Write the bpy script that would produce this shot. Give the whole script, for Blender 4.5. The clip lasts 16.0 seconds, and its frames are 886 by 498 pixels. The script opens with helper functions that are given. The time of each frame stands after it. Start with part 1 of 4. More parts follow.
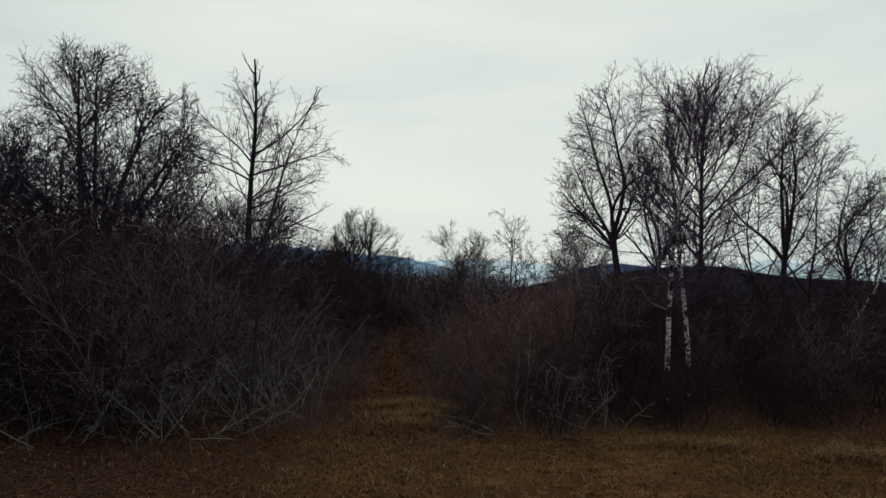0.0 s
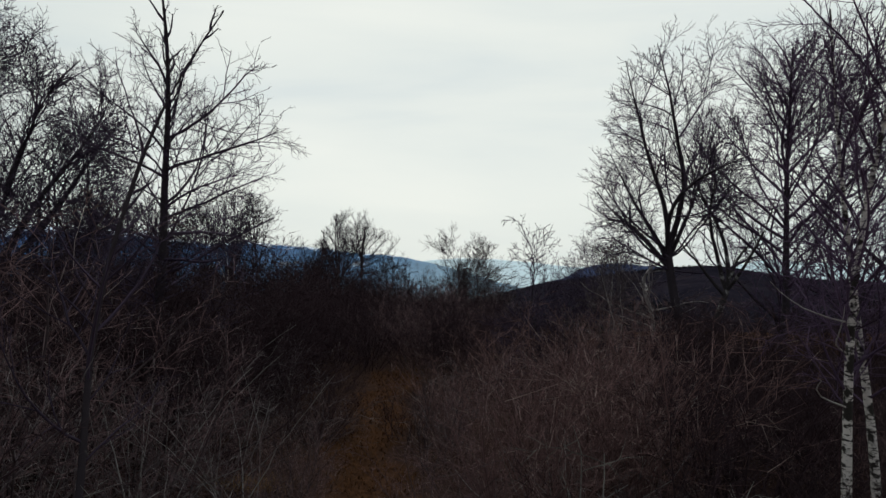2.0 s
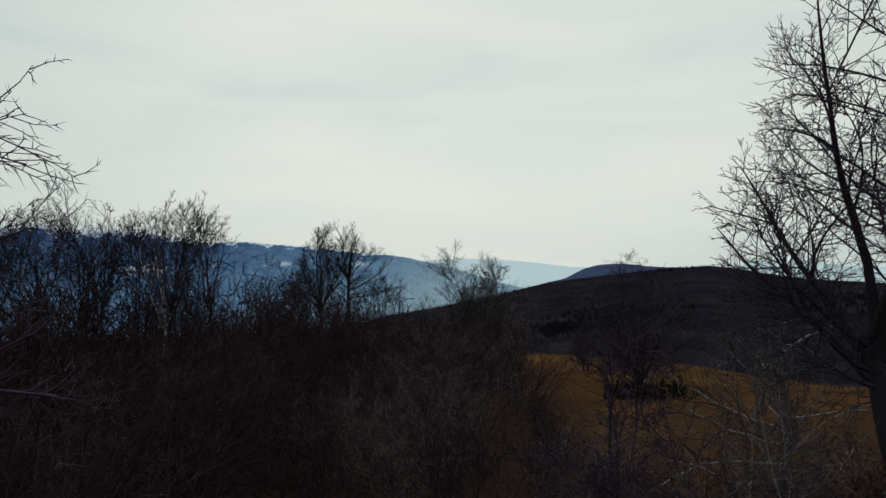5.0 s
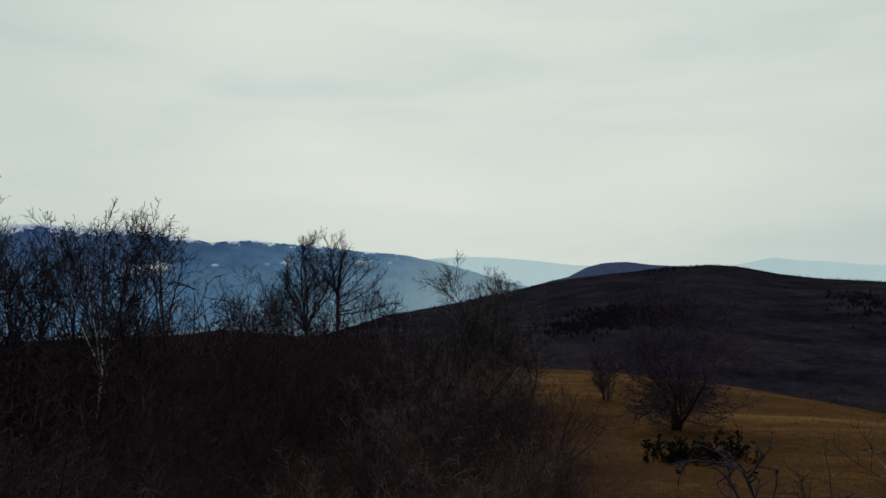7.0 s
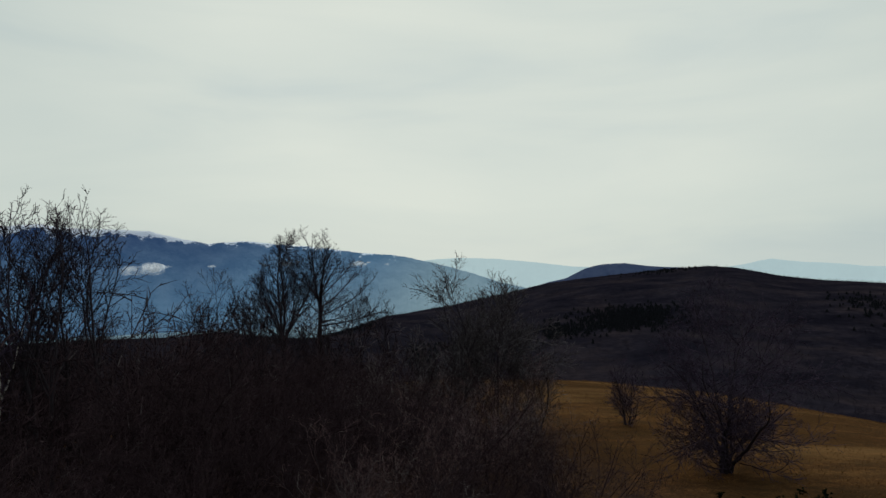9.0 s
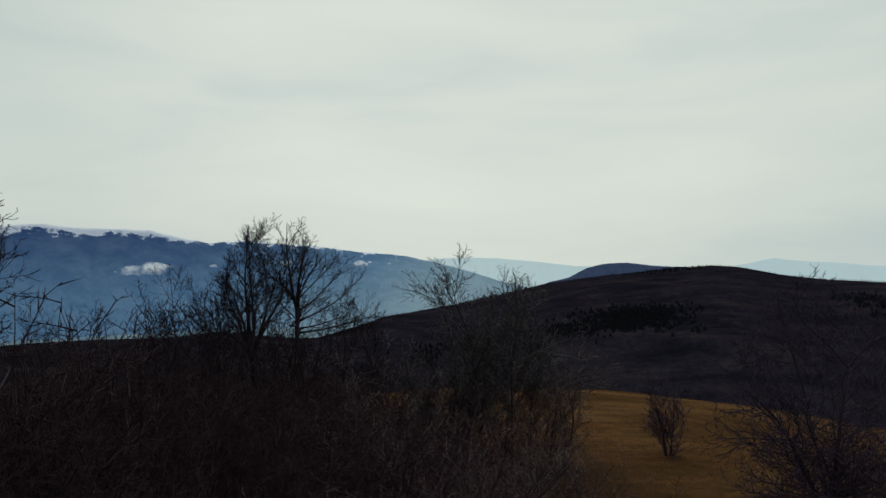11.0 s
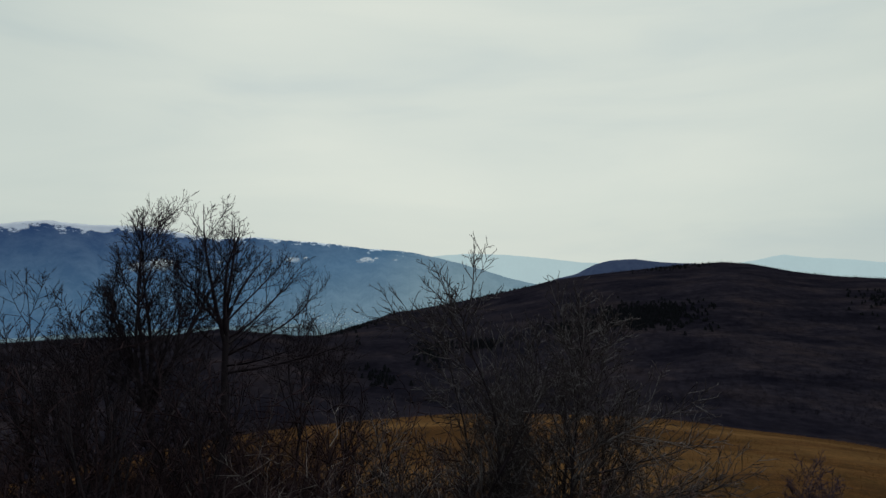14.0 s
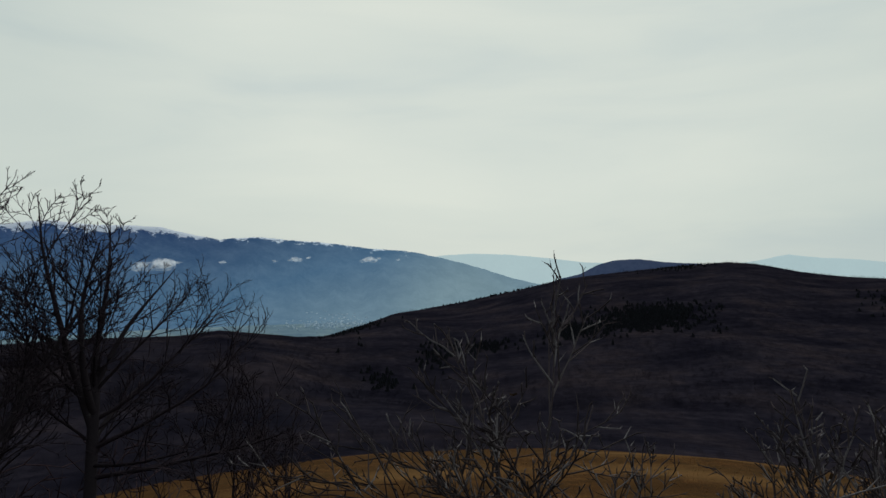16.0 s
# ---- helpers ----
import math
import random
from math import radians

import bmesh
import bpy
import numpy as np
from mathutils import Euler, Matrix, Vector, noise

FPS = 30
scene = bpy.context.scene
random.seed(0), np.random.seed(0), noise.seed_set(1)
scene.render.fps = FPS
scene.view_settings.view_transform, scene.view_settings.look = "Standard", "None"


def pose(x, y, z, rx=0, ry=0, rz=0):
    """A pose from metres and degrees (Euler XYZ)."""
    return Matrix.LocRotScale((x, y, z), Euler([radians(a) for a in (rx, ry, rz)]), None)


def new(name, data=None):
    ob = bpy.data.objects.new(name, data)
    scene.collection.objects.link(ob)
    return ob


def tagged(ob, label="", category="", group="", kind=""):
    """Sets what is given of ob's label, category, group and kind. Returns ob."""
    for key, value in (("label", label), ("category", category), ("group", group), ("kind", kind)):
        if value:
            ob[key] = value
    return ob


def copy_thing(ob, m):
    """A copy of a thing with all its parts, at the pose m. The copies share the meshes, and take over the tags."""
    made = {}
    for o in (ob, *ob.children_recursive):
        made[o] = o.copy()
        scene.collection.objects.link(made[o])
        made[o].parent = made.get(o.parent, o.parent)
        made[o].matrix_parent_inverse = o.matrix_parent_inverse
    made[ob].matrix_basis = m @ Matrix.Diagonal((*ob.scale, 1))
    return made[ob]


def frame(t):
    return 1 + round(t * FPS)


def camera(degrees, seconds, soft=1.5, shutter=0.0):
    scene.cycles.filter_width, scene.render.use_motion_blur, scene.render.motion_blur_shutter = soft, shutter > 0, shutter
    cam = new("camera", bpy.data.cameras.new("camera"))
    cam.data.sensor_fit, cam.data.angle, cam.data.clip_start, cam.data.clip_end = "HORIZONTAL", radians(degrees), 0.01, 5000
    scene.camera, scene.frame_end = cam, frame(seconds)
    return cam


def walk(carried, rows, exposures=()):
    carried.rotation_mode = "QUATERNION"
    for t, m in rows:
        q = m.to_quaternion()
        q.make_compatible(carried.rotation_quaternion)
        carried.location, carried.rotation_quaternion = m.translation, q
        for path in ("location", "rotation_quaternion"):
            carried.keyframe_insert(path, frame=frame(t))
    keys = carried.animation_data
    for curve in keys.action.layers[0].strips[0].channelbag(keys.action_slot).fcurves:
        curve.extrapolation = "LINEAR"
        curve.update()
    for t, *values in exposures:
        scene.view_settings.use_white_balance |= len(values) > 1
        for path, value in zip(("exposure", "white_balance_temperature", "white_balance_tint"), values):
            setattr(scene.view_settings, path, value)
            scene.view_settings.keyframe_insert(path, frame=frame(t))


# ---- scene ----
# ---- camera and its flight ----
cam = camera(70.6, 16.0, soft=1.5)
# t, x, y, z, yaw, pitch
PATH = [
    (0.0, 0.97, 1.92, 4.03, -0.31, 0.20), (0.5, 1.03, 3.69, 4.05, -0.31, 0.20), (1.0, 1.05, 5.54, 4.16, -0.31, 0.17),
    (1.5, 1.05, 7.45, 4.38, -0.31, 0.16), (2.0, 1.04, 9.34, 4.78, -0.30, 0.16), (2.5, 1.03, 11.2, 5.08, -0.28, 0.16),
    (3.0, 1.02, 13.05, 5.38, -0.25, 0.16), (3.5, 1.02, 14.93, 5.72, -0.22, 0.16), (4.0, 1.03, 16.73, 6.06, -0.20, 0.15),
    (4.5, 1.05, 18.43, 6.40, -0.20, 0.15), (5.0, 1.07, 20.06, 6.72, -0.20, 0.13), (7.5, 1.28, 28.35, 7.97, 0.06, -0.04),
    (8.0, 1.31, 30.0, 8.03, 0.0, 0.0), (8.5, 1.34, 31.6, 7.91, -0.13, 0.06), (9.0, 1.33, 33.1, 7.84, -0.16, 0.08),
    (11.5, 1.49, 42.75, 7.39, 0.12, 0.0), (12.0, 1.54, 44.9, 7.41, 0.27, -0.06), (12.5, 1.58, 47.15, 7.44, 0.36, -0.11),
    (13.0, 1.60, 49.5, 7.45, 0.43, -0.17), (13.5, 1.58, 51.9, 7.43, 0.52, -0.24), (14.0, 1.58, 54.3, 7.43, 0.60, -0.29),
    (14.5, 1.55, 56.85, 7.45, 0.66, -0.31), (15.0, 1.48, 59.5, 7.60, 0.73, -0.31), (15.5, 1.38, 62.2, 7.77, 0.80, -0.31),
    (16.0, 1.20, 64.9, 7.90, 0.88, -0.31),
]
walk(cam, [(t, pose(x, y, z, 90 + pitch, 0, yaw)) for t, x, y, z, yaw, pitch in PATH],
     exposures=[(0, 0.12, 6550, 12), (1.5, 0.19, 6500, 14), (3.0, 0.20, 6500, 14), (4.0, 0.12, 6530, 12.5), (5.5, 0.0, 6570, 10), (8, -0.05, 6570, 9.2), (16, -0.06, 6560, 9.2)])

# ---- sky and sun ----
SUN_EL, SUN_AZ = 42.0, 350.0


def node(nt, kind, **values):
    n = nt.nodes.new(kind)
    for key, value in values.items():
        n.inputs[key].default_value = value
    return n


def ramp(nt, fac, *stops):
    """A colour ramp: stops are (place, colour)."""
    n = nt.nodes.new("ShaderNodeValToRGB")
    els = n.color_ramp.elements
    els[0].position, els[0].color = stops[0][0], (*stops[0][1], 1)
    els[1].position, els[1].color = stops[-1][0], (*stops[-1][1], 1)
    for place, colour in stops[1:-1]:
        els.new(place).color = (*colour, 1)
    nt.links.new(fac, n.inputs[0])
    return n.outputs[0]


def mixed(nt, fac, a, b, how="MIX"):
    n = nt.nodes.new("ShaderNodeMix")
    n.data_type, n.blend_type = "RGBA", how
    for value, slot in ((fac, n.inputs[0]), (a, n.inputs[6]), (b, n.inputs[7])):
        if isinstance(value, (int, float)):
            slot.default_value = value
        elif isinstance(value, tuple):
            slot.default_value = (*value, 1)
        else:
            nt.links.new(value, slot)
    return n.outputs[2]


def build_world():
    w = bpy.data.worlds.new("overcast sky")
    scene.world = w
    w.use_nodes = True
    nt = w.node_tree
    nt.nodes.clear()
    out = nt.nodes.new("ShaderNodeOutputWorld")
    bg = nt.nodes.new("ShaderNodeBackground")
    sky = nt.nodes.new("ShaderNodeTexSky")
    sky.sky_type, sky.sun_disc = "NISHITA", False
    sky.sun_elevation, sky.sun_rotation = radians(SUN_EL), radians(SUN_AZ)
    coord = nt.nodes.new("ShaderNodeTexCoord")
    stretch = nt.nodes.new("ShaderNodeMapping")
    stretch.inputs["Scale"].default_value = (1.0, 1.0, 5.0)
    nt.links.new(coord.outputs["Generated"], stretch.inputs["Vector"])
    n1 = node(nt, "ShaderNodeTexNoise", Scale=1.7, Detail=5.0, Roughness=0.5, Distortion=0.4)
    nt.links.new(stretch.outputs[0], n1.inputs["Vector"])
    cloud = ramp(nt, n1.outputs["Fac"], (0.28, (0.585, 0.665, 0.655)), (0.5, (0.685, 0.745, 0.695)), (0.70, (0.735, 0.785, 0.72)))
    # the cloud is thinner and brighter on the sun's side
    toward = nt.nodes.new("ShaderNodeVectorMath")
    toward.operation = "DOT_PRODUCT"
    nt.links.new(coord.outputs["Generated"], toward.inputs[0])
    toward.inputs[1].default_value = (0.05, 0.92, 0.38)
    glow = ramp(nt, toward.outputs["Value"], (0.0, (0.40, 0.41, 0.44)), (0.55, (0.84, 0.87, 0.89)), (0.80, (0.88, 0.905, 0.92)), (0.94, (1, 1, 1)))
    cloud = mixed(nt, 1.0, cloud, glow, "MULTIPLY")
    scaled = mixed(nt, 1.0, sky.outputs[0], (0.06, 0.06, 0.06), "MULTIPLY")
    nt.links.new(mixed(nt, 0.96, scaled, cloud), bg.inputs["Color"])
    nt.links.new(bg.outputs[0], out.inputs[0])
    bg.inputs["Strength"].default_value = 1.0


build_world()
sun = new("sun", bpy.data.lights.new("sun", "SUN"))
sun.data.energy, sun.data.angle, sun.data.color = 0.5, radians(30), (1.0, 0.96, 0.9)
sun.matrix_world = pose(0, 0, 60, SUN_EL - 90, 0, -SUN_AZ)


# ---- materials ----
def material(name, build, roughness=0.9, bump=None):
    m = bpy.data.materials.new(name)
    m.use_nodes = True
    nt = m.node_tree
    b = nt.nodes["Principled BSDF"]
    b.inputs["Roughness"].default_value = roughness
    b.inputs["Specular IOR Level"].default_value = 0.0 if roughness > 0.9 else 0.2
    coord = nt.nodes.new("ShaderNodeTexCoord").outputs["Object"]
    nt.links.new(build(nt, coord), b.inputs["Base Color"])
    if bump:
        scale, strength, dist = bump
        n = node(nt, "ShaderNodeTexNoise", Scale=scale, Detail=4.0)
        nt.links.new(coord, n.inputs["Vector"])
        bn = node(nt, "ShaderNodeBump", Strength=strength, Distance=dist)
        nt.links.new(n.outputs["Fac"], bn.inputs["Height"])
        nt.links.new(bn.outputs[0], b.inputs["Normal"])
    return m


def noise_at(nt, coord, scale, detail=4.0, roughness=0.55, stretch=None):
    n = node(nt, "ShaderNodeTexNoise", Scale=scale, Detail=detail, Roughness=roughness)
    if stretch:
        mp = nt.nodes.new("ShaderNodeMapping")
        mp.inputs["Scale"].default_value = stretch
        nt.links.new(coord, mp.inputs["Vector"])
        coord = mp.outputs[0]
    nt.links.new(coord, n.inputs["Vector"])
    return n.outputs["Fac"]


def island(nt):
    return nt.nodes.new("ShaderNodeNewGeometry").outputs["Random Per Island"]


def bark(name, dark, light, lichen=None, share=0.6, pale=None, some=0.85):
    """Bark that varies from shoot to shoot; pale: the colour of the few that are bleached."""
    def build(nt, coord):
        base = mixed(nt, noise_at(nt, coord, 9.0), dark, light)
        stops = [(0.0, dark), (some, light)] + ([(min(some + 0.04, 0.99), pale)] if pale else [])
        base = mixed(nt, 0.6, base, ramp(nt, island(nt), *stops))
        if lichen:
            spots = ramp(nt, noise_at(nt, coord, 3.2, 6.0, 0.65), (share, (0, 0, 0)), (share + 0.1, (1, 1, 1)))
            base = mixed(nt, spots, base, lichen)
        return base
    return material(name, build, 0.92, (38.0, 0.6, 0.01))


BARK = bark("dark wet bark", (0.021, 0.0175, 0.022), (0.068, 0.057, 0.067), (0.15, 0.145, 0.14), 0.64)
LICHEN = bark("bark patched with pale lichen", (0.021, 0.0175, 0.022), (0.09, 0.08, 0.085), (0.42, 0.41, 0.40), 0.56)
TWIG = bark("bare crown twigs", (0.027, 0.021, 0.032), (0.105, 0.080, 0.122))
TWIG_BIRCH = bark("purple-brown birch twigs", (0.046, 0.032, 0.054), (0.160, 0.109, 0.18))
STEM = bark("shrub stems", (0.036, 0.027, 0.030), (0.135, 0.103, 0.113), (0.15, 0.14, 0.143), 0.64, (0.30, 0.275, 0.275), 0.86)
SHRUB = bark("shrub twigs", (0.066, 0.043, 0.046), (0.235, 0.152, 0.160), pale=(0.42, 0.36, 0.35), some=0.92)
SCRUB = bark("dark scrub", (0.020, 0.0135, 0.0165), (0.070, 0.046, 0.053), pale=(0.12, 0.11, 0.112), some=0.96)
WHIP = bark("red-brown whips", (0.078, 0.047, 0.048), (0.255, 0.158, 0.155), pale=(0.46, 0.38, 0.35), some=0.88)
PALE = bark("pale weathered dead wood", (0.14, 0.13, 0.128), (0.47, 0.445, 0.435), (0.54, 0.53, 0.51), 0.6)
DEADWOOD = bark("grey-green dead brushwood", (0.08, 0.079, 0.072), (0.30, 0.29, 0.27), (0.46, 0.45, 0.42), 0.62)
ROW = bark("grey-brown twigs of the row", (0.018, 0.014, 0.018), (0.060, 0.047, 0.058))
MAPLE = bark("brown twigs with grey tips", (0.028, 0.023, 0.025), (0.110, 0.092, 0.100), pale=(0.28, 0.265, 0.28), some=0.78)
GREYTIP = bark("grey lichen-covered twigs", (0.047, 0.036, 0.040), (0.19, 0.157, 0.165), pale=(0.34, 0.31, 0.31), some=0.85)
STRAW = bark("dry straw grass", (0.060, 0.032, 0.017), (0.18, 0.096, 0.046), pale=(0.36, 0.25, 0.13), some=0.9)
TUFT = bark("pale straw", (0.12, 0.072, 0.037), (0.29, 0.175, 0.085), pale=(0.42, 0.28, 0.15), some=0.88)
MEADOW = bark("ochre meadow grass", (0.088, 0.042, 0.016), (0.205, 0.107, 0.042))
FERN = bark("dead red-brown bracken", (0.034, 0.016, 0.010), (0.145, 0.070, 0.034))
CONIFER = bark("dark conifer needles", (0.0095, 0.0105, 0.0135), (0.0155, 0.017, 0.021))
IVY = bark("dark evergreen leaves", (0.007, 0.011, 0.007), (0.022, 0.030, 0.016))
LEAF = bark("withered brown leaves", (0.015, 0.010, 0.008), (0.05, 0.032, 0.02))


def birch_bark():
    def build(nt, coord):
        white = mixed(nt, noise_at(nt, coord, 5.0), (0.78, 0.73, 0.70), (0.50, 0.46, 0.44))
        bands = ramp(nt, noise_at(nt, coord, 1.0, 5.0, 0.7, (7.0, 7.0, 22.0)), (0.50, (0, 0, 0)), (0.57, (1, 1, 1)))
        white = mixed(nt, bands, white, (0.035, 0.03, 0.028))
        sep = nt.nodes.new("ShaderNodeSeparateXYZ")
        nt.links.new(coord, sep.inputs[0])
        foot = nt.nodes.new("ShaderNodeMapRange")
        for k, value in ((1, 0.3), (2, 1.3), (3, 0.25), (4, 0.0)):
            foot.inputs[k].default_value = value
        nt.links.new(sep.outputs["Z"], foot.inputs[0])
        add = nt.nodes.new("ShaderNodeMath")
        add.operation = "ADD"
        nt.links.new(foot.outputs[0], add.inputs[0])
        nt.links.new(noise_at(nt, coord, 1.0, 3.0, 0.6, (4.0, 4.0, 3.2)), add.inputs[1])
        scars = ramp(nt, add.outputs[0], (0.52, (0, 0, 0)), (0.58, (1, 1, 1)))
        return mixed(nt, scars, white, (0.03, 0.026, 0.024))
    return material("white birch bark with black scars", build, 0.75, (25.0, 0.5, 0.01))


BIRCH = birch_bark()


def wood_colours(nt, coord):
    """Bare winter woods seen from afar: brown and purple-grey, with the haze's blue put into the colour, in patches and
    drawn-out bands of one kind of tree.
    """
    patch = ramp(nt, noise_at(nt, coord, 0.012, 7.0, 0.66), (0.36, (0.0122, 0.0122, 0.0208)), (0.5, (0.0215, 0.0202, 0.0305)), (0.64, (0.0345, 0.0290, 0.0365)))
    band = ramp(nt, noise_at(nt, coord, 0.01, 6.0, 0.6, (0.7, 2.2, 3.0)), (0.42, (0.72, 0.72, 0.76)), (0.6, (1.12, 1.08, 1.06)))
    fine = ramp(nt, noise_at(nt, coord, 0.11, 7.0, 0.72), (0.34, (0.62, 0.62, 0.66)), (0.66, (1.36, 1.30, 1.24)))
    return mixed(nt, 1.0, mixed(nt, 1.0, patch, band, "MULTIPLY"), fine, "MULTIPLY")


def ground_cover():
    def build(nt, coord):
        fine = noise_at(nt, coord, 11.0, 9.0, 0.78)
        broad = noise_at(nt, coord, 0.22, 6.0, 0.65)
        patch = noise_at(nt, coord, 1.6, 6.0, 0.7)
        streak = noise_at(nt, coord, 1.0, 6.0, 0.65, (0.22, 0.8, 1.0))
        grass = ramp(nt, fine, (0.36, (0.046, 0.022, 0.010)), (0.5, (0.126, 0.058, 0.022)), (0.62, (0.265, 0.140, 0.056)))
        grass = mixed(nt, ramp(nt, patch, (0.45, (0, 0, 0)), (0.62, (0.75, 0.75, 0.75))), grass, (0.045, 0.027, 0.016))
        grass = mixed(nt, ramp(nt, broad, (0.45, (0, 0, 0)), (0.65, (0.55, 0.55, 0.55))), grass, (0.055, 0.037, 0.017))
        grass = mixed(nt, ramp(nt, streak, (0.38, (0.7, 0.7, 0.7)), (0.6, (0, 0, 0))), grass, (0.060, 0.034, 0.018))
        swath = noise_at(nt, coord, 1.0, 5.0, 0.6, (0.028, 0.085, 0.05))
        grass = mixed(nt, ramp(nt, swath, (0.40, (0.62, 0.62, 0.62)), (0.52, (0, 0, 0))), grass, (0.058, 0.029, 0.013))
        grass = mixed(nt, ramp(nt, swath, (0.54, (0, 0, 0)), (0.68, (0.6, 0.6, 0.6))), grass, (0.225, 0.125, 0.052))
        litter = ramp(nt, fine, (0.36, (0.012, 0.008, 0.008)), (0.5, (0.038, 0.023, 0.020)), (0.64, (0.105, 0.062, 0.046)))
        wood = wood_colours(nt, coord)
        # pale blue haze is painted into the far valley floor's colour
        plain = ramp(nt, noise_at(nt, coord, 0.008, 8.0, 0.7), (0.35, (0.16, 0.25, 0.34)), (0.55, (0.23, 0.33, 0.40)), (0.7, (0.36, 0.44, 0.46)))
        col = grass
        for name, layer in (("litter", litter), ("bracken", mixed(nt, fine, (0.02, 0.0125, 0.010), (0.135, 0.066, 0.036))), ("wood", wood), ("plain", plain)):
            a = nt.nodes.new("ShaderNodeAttribute")
            a.attribute_name = name
            col = mixed(nt, a.outputs["Fac"], col, layer)
        return col
    return material("ground cover", build, 0.95, (9.0, 0.9, 0.05))


GROUND = ground_cover()
WOODS = material("far bare woods", wood_colours, 0.95)


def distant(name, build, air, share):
    """Far slopes: their own colours, with the air's light painted on as emission."""
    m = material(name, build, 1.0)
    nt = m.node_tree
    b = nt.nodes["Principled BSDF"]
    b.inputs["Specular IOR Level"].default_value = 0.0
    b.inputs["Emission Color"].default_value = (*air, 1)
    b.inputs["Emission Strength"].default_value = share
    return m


def mountain_colours(nt, coord):
    # the woods' base colour already holds some of the haze's blue
    woods = ramp(nt, noise_at(nt, coord, 0.006, 9.0, 0.68), (0.38, (0.006, 0.014, 0.030)), (0.64, (0.065, 0.085, 0.11)))
    a = nt.nodes.new("ShaderNodeAttribute")
    a.attribute_name = "snow"
    add = nt.nodes.new("ShaderNodeMath")
    add.operation = "ADD"
    nt.links.new(a.outputs["Fac"], add.inputs[0])
    nt.links.new(noise_at(nt, coord, 0.012, 9.0, 0.75), add.inputs[1])
    return mixed(nt, ramp(nt, add.outputs[0], (0.62, (0, 0, 0)), (0.67, (1, 1, 1))), woods, (0.8, 0.82, 0.85))


MOUNTAIN = distant("forested mountain with painted blue haze", mountain_colours, (0.05, 0.10, 0.20), 0.62)


def paint_haze():
    """Haze painted into the emission, stronger low down and towards the bright end of the valley."""
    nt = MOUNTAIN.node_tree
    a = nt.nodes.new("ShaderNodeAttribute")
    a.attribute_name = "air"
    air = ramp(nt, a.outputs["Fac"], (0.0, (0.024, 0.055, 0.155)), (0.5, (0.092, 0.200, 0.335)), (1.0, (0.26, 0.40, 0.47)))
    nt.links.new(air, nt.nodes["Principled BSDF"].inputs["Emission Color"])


paint_haze()
# bluish emission paints the haze over the farther hill
FAR_HILL = distant("wooded hill with painted blue haze", lambda nt, c: ramp(nt, noise_at(nt, c, 0.03, 8.0, 0.7), (0.3, (0.01, 0.012, 0.02)), (0.7, (0.04, 0.04, 0.055))), (0.05, 0.082, 0.165), 0.45)
# the range glows almost as pale as the sky to paint thick haze
PALE_RANGE = distant("faint range with painted haze", lambda nt, c: ramp(nt, noise_at(nt, c, 0.004, 8.0, 0.7), (0.3, (0.05, 0.07, 0.10)), (0.7, (0.14, 0.18, 0.20))), (0.42, 0.55, 0.57), 0.92)


# ---- mesh helpers ----
def smooth(a, b, x):
    t = np.clip((np.asarray(x, float) - a) / (b - a), 0, 1)
    return t * t * (3 - 2 * t)


def mesh_of(name, verts, quads, mat, tris=None, shade=True):
    """A mesh from arrays of points, quads and triangles."""
    me = bpy.data.meshes.new(name)
    quads = np.zeros((0, 4), int) if quads is None else np.asarray(quads)
    tris = np.zeros((0, 3), int) if tris is None else np.asarray(tris)
    loops = np.concatenate([quads.ravel(), tris.ravel()]).astype(np.int32)
    starts = np.concatenate([np.arange(len(quads)) * 4, len(quads) * 4 + np.arange(len(tris)) * 3]).astype(np.int32)
    me.vertices.add(len(verts))
    me.vertices.foreach_set("co", np.asarray(verts, np.float32).ravel())
    me.loops.add(len(loops))
    me.loops.foreach_set("vertex_index", loops)
    me.polygons.add(len(starts))
    me.polygons.foreach_set("loop_start", starts)
    me.update(calc_edges=True)
    me.validate()
    if shade:
        me.polygons.foreach_set("use_smooth", np.ones(len(me.polygons), bool))
    me.materials.append(mat)
    return me


def part(name, me, parent, label=""):
    ob = new(name, me)
    ob.parent = parent
    return tagged(ob, label) if label else ob


def unit(v):
    return v / (np.linalg.norm(v, axis=-1, keepdims=True) + 1e-9)


# ---- growing bare trees ----
def shoots(rng, start, way, length, radius, segs, wander, lift, tip=0.3):
    """Wandering tapered shoots, all at once: points, radii, directions."""
    n = len(start)
    pts, ways = [start], [unit(way)]
    drift = rng.normal(0, 1, (n, 3)) * wander
    for k in range(segs):
        drift = 0.55 * drift + rng.normal(0, 1, (n, 3)) * wander
        d = ways[-1] + drift
        d[:, 2] += lift
        d = unit(d)
        ways.append(d)
        pts.append(pts[-1] + d * (length / segs)[:, None])
    taper = np.linspace(1, tip, segs + 1)
    return np.stack(pts, 1), radius[:, None] * taper, np.stack(ways, 1), length


